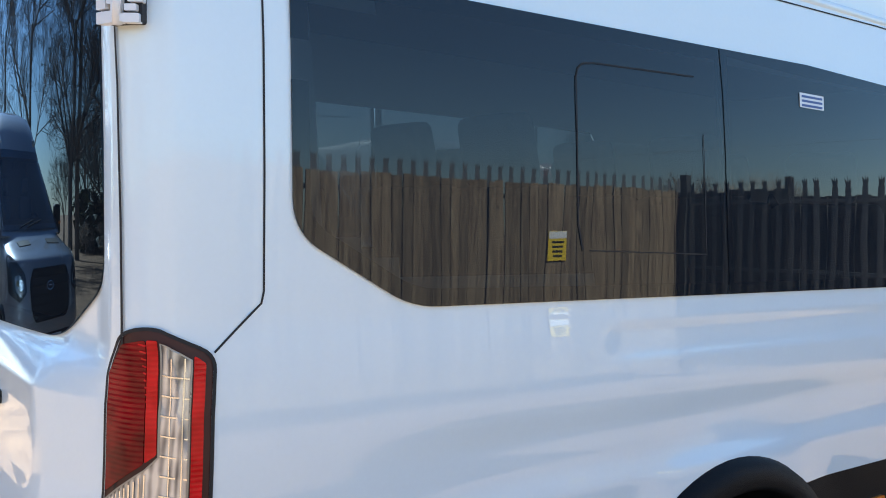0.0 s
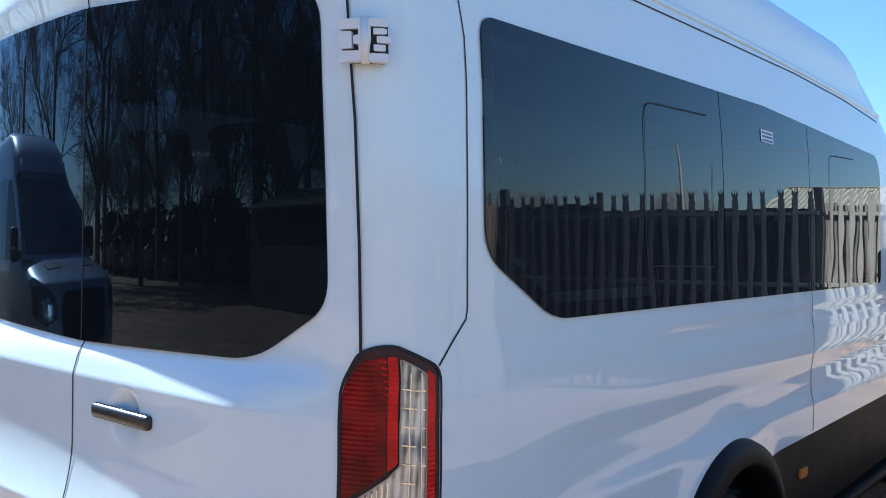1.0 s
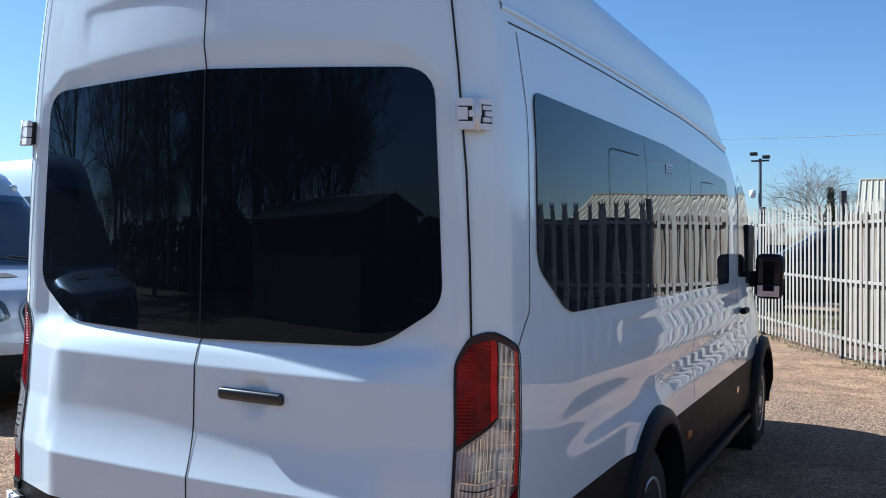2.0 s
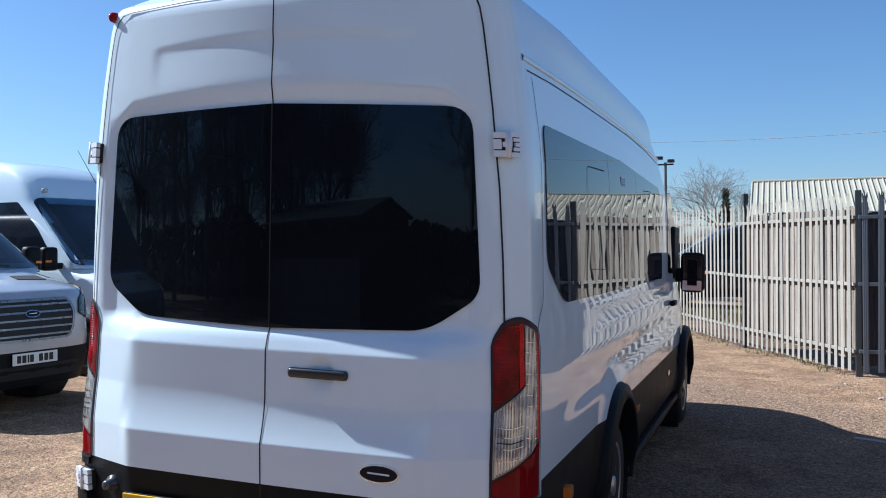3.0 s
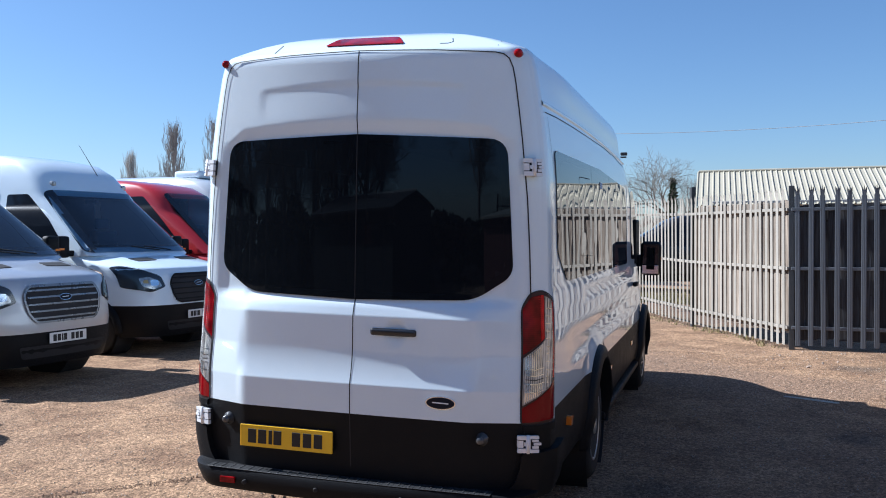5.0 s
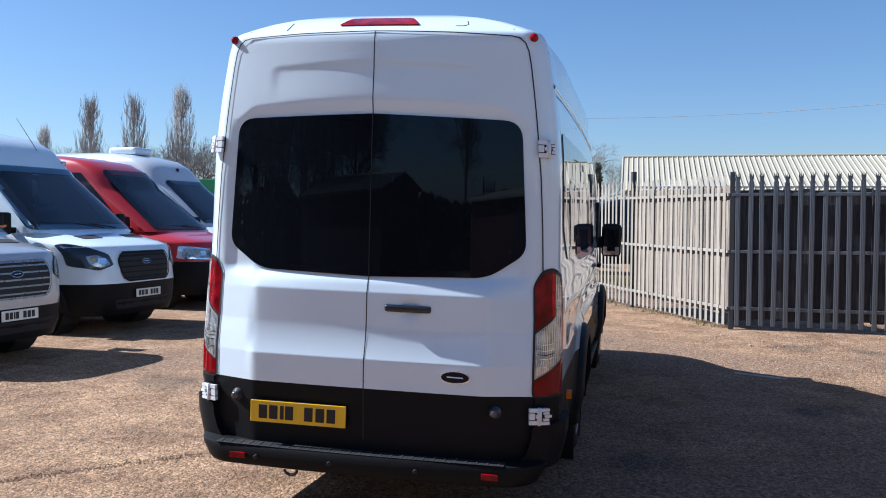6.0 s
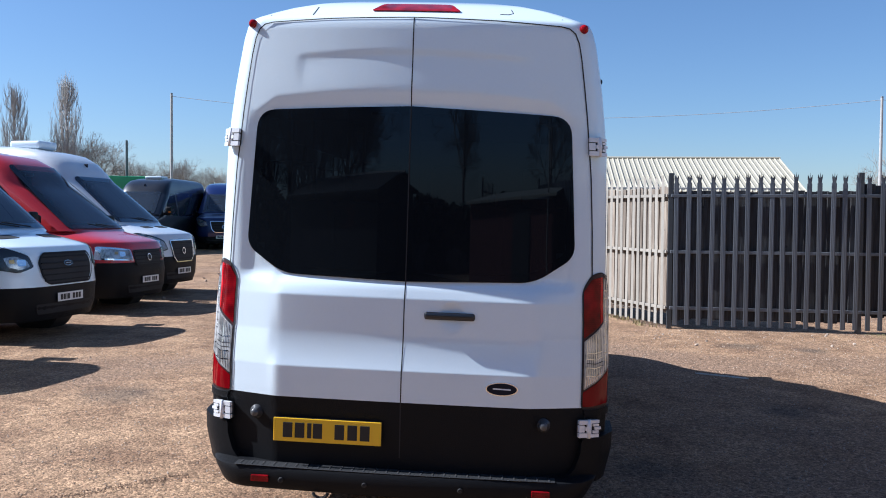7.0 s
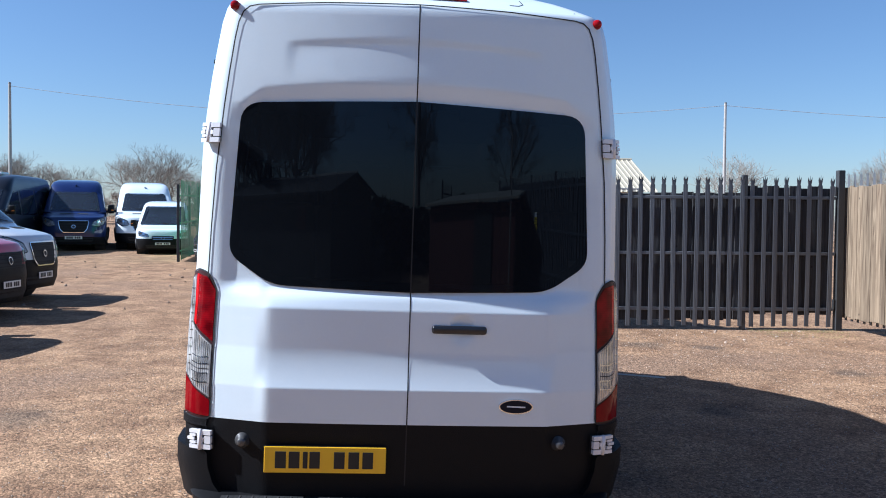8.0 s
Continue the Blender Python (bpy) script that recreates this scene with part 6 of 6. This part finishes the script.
for x, y in HEDGE_SPOTS:
    m = Matrix.Translation((x, y, -0.2)) @ Matrix.Rotation(rb.uniform(0, 6), 4, "Z") @ Matrix.Diagonal((1.0, 1.0, rb.uniform(0.3, 0.45) if y < 3 else rb.uniform(0.5, 0.75), 1))
    b = len(verts)
    verts += [m @ v for v in src_v]
    faces += [tuple(b + i for i in f) for f in src_f]
hedge = mesh_ob("hedgerow", verts, faces, WOOD_TWIG)
tagged(hedge, "bare brown hedgerow along the horizon", "hedge", kind="stuff")

def leaf_bank(name, x, y0, y1, h, count, seed):
    """A dense evergreen screen of small leaf sprays on an uneven outline."""
    r = random.Random(seed)
    vs, fs = [], []
    for _ in range(count):
        y = r.uniform(y0, y1)
        top = h * (0.8 + 0.25 * noise.noise(Vector((y * 0.35, seed, 0))) + 0.12 * noise.noise(Vector((y * 1.7, seed, 3))))
        z = top * (1 - r.random() ** 1.6) if r.random() < 0.5 else r.uniform(0, top)
        m = Matrix.Translation((x + r.gauss(0, 0.5), y, z)) @ Euler((r.uniform(-1, 1), r.uniform(-1, 1), r.uniform(0, 6.3))).to_matrix().to_4x4()
        s = r.uniform(0.12, 0.3)
        b = len(vs)
        vs += [m @ Vector(v) for v in ((-s, -0.3 * s, 0), (s, -0.3 * s, 0.1 * s), (0.2 * s, s, 0), (-0.6 * s, 0.7 * s, -0.1 * s))]
        fs.append((b, b + 1, b + 2, b + 3))
    tagged(mesh_ob(name, vs, fs, IVY), "dense dark evergreen screen along the yard's edge", "hedge", kind="stuff")


leaf_bank("evergreen_hedge", -20.5, -22, 3.0, 2.0, 11000, 5)
leaf_bank("evergreen_hedge", -20.5, 3.0, 30, 2.75, 14000, 6)

def wedge_bm(depth, half, z0, z1):
    """A gable prism: its ridge runs along x."""
    bm = bmesh.new()
    ends = [[bm.verts.new((x, y, z)) for y, z in ((-half, z0), (half, z0), (0, z1))] for x in (depth, -depth)]
    for e in ends:
        bm.faces.new(e)
    for a, b in ((0, 1), (1, 2), (2, 0)):
        bm.faces.new((ends[0][a], ends[0][b], ends[1][b], ends[1][a]))
    return bm


# shed and outbuilding behind the camera
sh = empty("dark_shed", pose(-14.2, 2.3, 0, 0, 0, 107), "long dark weatherboard shed with a low gable roof", "building")
part("wall", box_bm(3.0, 0, 0.97, 6.0, 4.6, 1.94, 0.02), SHED_DARK, sh)
gab = wedge_bm(3.0, 2.3, 1.94, 2.28)
gab.transform(Matrix.Translation((3.0, 0, 0)))
part("gable", gab, SHED_DARK, sh)
for sgn in (1, -1):
    bm = box_bm(0, 0, 0, 6.3, 2.62, 0.06, 0.006, 1)
    bm.transform(Matrix.Translation((3.0, sgn * 1.26, 2.14)) @ Matrix.Rotation(radians(-8.4 * sgn), 4, "X"))
    part("roof_slope", bm, SHED_DARK, sh, "dark roof slope")
part("ridge_cap", rod_bm((-0.15, 0, 2.35), (6.15, 0, 2.35), 0.05, None, 8), GALVA, sh, "pale ridge cap")
part("window", box_bm(1.6, -2.31, 1.5, 0.5, 0.04, 0.45, 0.01), BRICK_RED, sh, "red-brown window")
ct = empty("outbuilding", pose(-15.6, -4.6, 0, 0, 0, 28), "red-brown outbuilding with a pale sheet roof", "building")
part("wall", box_bm(0, 0, 0.85, 4.4, 4.5, 1.7, 0.03), BRICK_RED, ct)
bm = box_bm(0, 0, 0, 4.8, 4.8, 0.07, 0.01)
bm.transform(Matrix.Translation((0, 0, 1.82)) @ Matrix.Rotation(radians(-1.5), 4, "X") @ Matrix.Rotation(radians(2.2), 4, "Y"))
part("roof", bm, ROOF_SHEET, ct, "pale sheet roof")
part("door", box_bm(2.22, -0.6, 0.82, 0.05, 0.9, 1.64, 0.01), SHED_DARK, ct, "dark door")
lp = empty("steel_post", Matrix.Translation((-12.6, -5.25, 0)), "slim galvanised steel post", "post")
part("post", rod_bm((0, 0, 0), (0, 0, 3.3), 0.035, None, 10), GALVA, lp)


# ---- loose stones, weeds, verge ----
def stones(name, count, seed, area, sizes, material, label, line=None):
    r = random.Random(seed)
    base = bmesh.new()
    bmesh.ops.create_icosphere(base, subdivisions=1, radius=1)
    bv, bf = [v.co.copy() for v in base.verts], [tuple(v.index for v in f.verts) for f in base.faces]
    base.free()
    vs, fs = [], []
    for _ in range(count):
        x, y = r.uniform(*area[0]), r.uniform(*area[1])
        if line:
            t, (ax, ay), (bx, by) = r.random(), *line
            x, y = x + ax + (bx - ax) * t, y + ay + (by - ay) * t
        s = r.uniform(*sizes) * r.uniform(0.5, 1.0)
        m = Matrix.Translation((x, y, ground_z(x, y) + s * 0.15)) @ Euler((r.uniform(0, 6), r.uniform(0, 6), r.uniform(0, 6))).to_matrix().to_4x4() @ Matrix.Diagonal((s, s * r.uniform(0.6, 0.9), s * r.uniform(0.4, 0.7), 1))
        b = len(vs)
        vs += [m @ (v * r.uniform(0.8, 1.15)) for v in bv]
        fs += [tuple(b + i for i in f) for f in bf]
    tagged(mesh_ob(name, vs, fs, material), label, "stones", kind="stuff")


STONE_PALE = plain("pale_stone", (0.40, 0.32, 0.25), 0.9, 0, 0, 0.35, 9)
STONE_DARK = plain("dark_stone", (0.22, 0.165, 0.125), 0.9, 0, 0, 0.35, 9)
stones("gravel", 15000, 31, ((-1.0, 9.0), (-6.0, 5.2)), (0.003, 0.011), STONE_PALE, "small pale stones loose on the dirt")
stones("gravel", 4000, 32, ((-1.0, 9.0), (-6.0, 5.2)), (0.003, 0.011), STONE_DARK, "small dark stones loose on the dirt")
stones("rubble", 60, 33, ((7.2, 9.0), (-6.6, -2.2)), (0.012, 0.032), STONE_PALE, "pale stones lying along the gate's foot")
stones("rubble", 140, 34, ((10.0, 30.0), (1.0, 12.0)), (0.02, 0.05), STONE_DARK, "dark stones strewn over the far yard")

CLOD = plain("dark_soil", (0.21, 0.135, 0.086), 0.95, 0, 0, 0.3, 9)
stones("soil_streak", 900, 41, ((-0.05, 0.05), (-0.05, 0.05)), (0.003, 0.010), CLOD, "dark streak of loose soil clods on the dirt", ((0.05, 2.55), (1.06, 1.48)))
stones("soil_streak", 320, 42, ((-0.06, 0.06), (-0.06, 0.06)), (0.003, 0.009), CLOD, "thin scatter of dark soil clods on the dirt", ((-0.6, 3.2), (0.05, 2.55)))
# pale stones imitate a sliver of sunlight within the minibus's shadow
ca, sa = 0.25 * math.cos(radians(62)), 0.25 * math.sin(radians(62))
SUN_SLIVER_GRIT = plain("sun_sliver_grit", (0.52, 0.50, 0.45), 0.9, 0, 0, 0.3, 9)
stones("sun_sliver_grit", 1500, 51, ((-0.022, 0.022), (-0.022, 0.022)), (0.005, 0.011), SUN_SLIVER_GRIT, "thin streak of pale stones standing in for a sliver of sunlight on the dirt", ((5.115 - ca, -2.585 - sa), (5.115 + ca, -2.585 + sa)))

GRASS = plain("dry_grass", (0.27, 0.23, 0.10), 0.9, 0, 0, 0.35, 3)
rg = random.Random(77)
vs, fs = [], []


def tuft(x, y, h, count):
    for _ in range(count):
        a, q = rg.uniform(0, 6.28), rg.uniform(0, 0.12)
        px, py, z = x + q * math.cos(a), y + q * math.sin(a), ground_z(x, y) - 0.01
        lean = Vector((rg.uniform(-0.5, 0.5), rg.uniform(-0.5, 0.5), 1)) * h * rg.uniform(0.5, 1.2)
        w = Vector((math.sin(a), -math.cos(a), 0)) * 0.006
        b = len(vs)
        vs.extend([Vector((px, py, z)) - w, Vector((px, py, z)) + w, Vector((px, py, z)) + lean])
        fs.append((b, b + 1, b + 2))


for _ in range(150):
    t = rg.random()
    tuft(8.85 - rg.random() ** 1.6 * 0.9, -5.4 - 1.25 * t, 0.03, 7)
for _ in range(160):
    t = rg.random()
    tuft(CORNER[0] + (far_end[0] - CORNER[0]) * t, CORNER[1] + (far_end[1] - CORNER[1]) * t + rg.uniform(-0.12, 0.2), 0.08, 12)
for _ in range(900):
    tuft(rg.uniform(16.5, 19.0), rg.uniform(-4, 3.0), 0.16, 14)
tagged(mesh_ob("grass", vs, fs, GRASS), "thin dry grass along the fence and on the verge", "grass", kind="stuff")
parked_van(van_at(20.8, 1.5, radians(98)) @ Matrix.Diagonal((0.85, 0.95, 0.86, 1)), "dark van parked beyond the open fence", "van", PAINT_BLACK, VanShape(2.35, 5.2, 0.96), dict(CAR, screen_top=2.3), 0.5, "cars beyond the fence")
parked_van(van_at(22.5, 5.2, radians(110)) @ LOW, "dark grey car parked beyond the open fence", "car", PAINT_BLACK, VanShape(2.35, 5.2, 0.96), dict(CAR, screen_top=2.3), 0.5, "cars beyond the fence")

gc = empty("green_container", van_at(29.9, 14.75, radians(20)), "green steel container behind the parked vehicles", "container")
part("box", box_bm(0, 0, 1.33, 4.6, 2.5, 2.66, 0.04), GREEN_STEEL, gc)
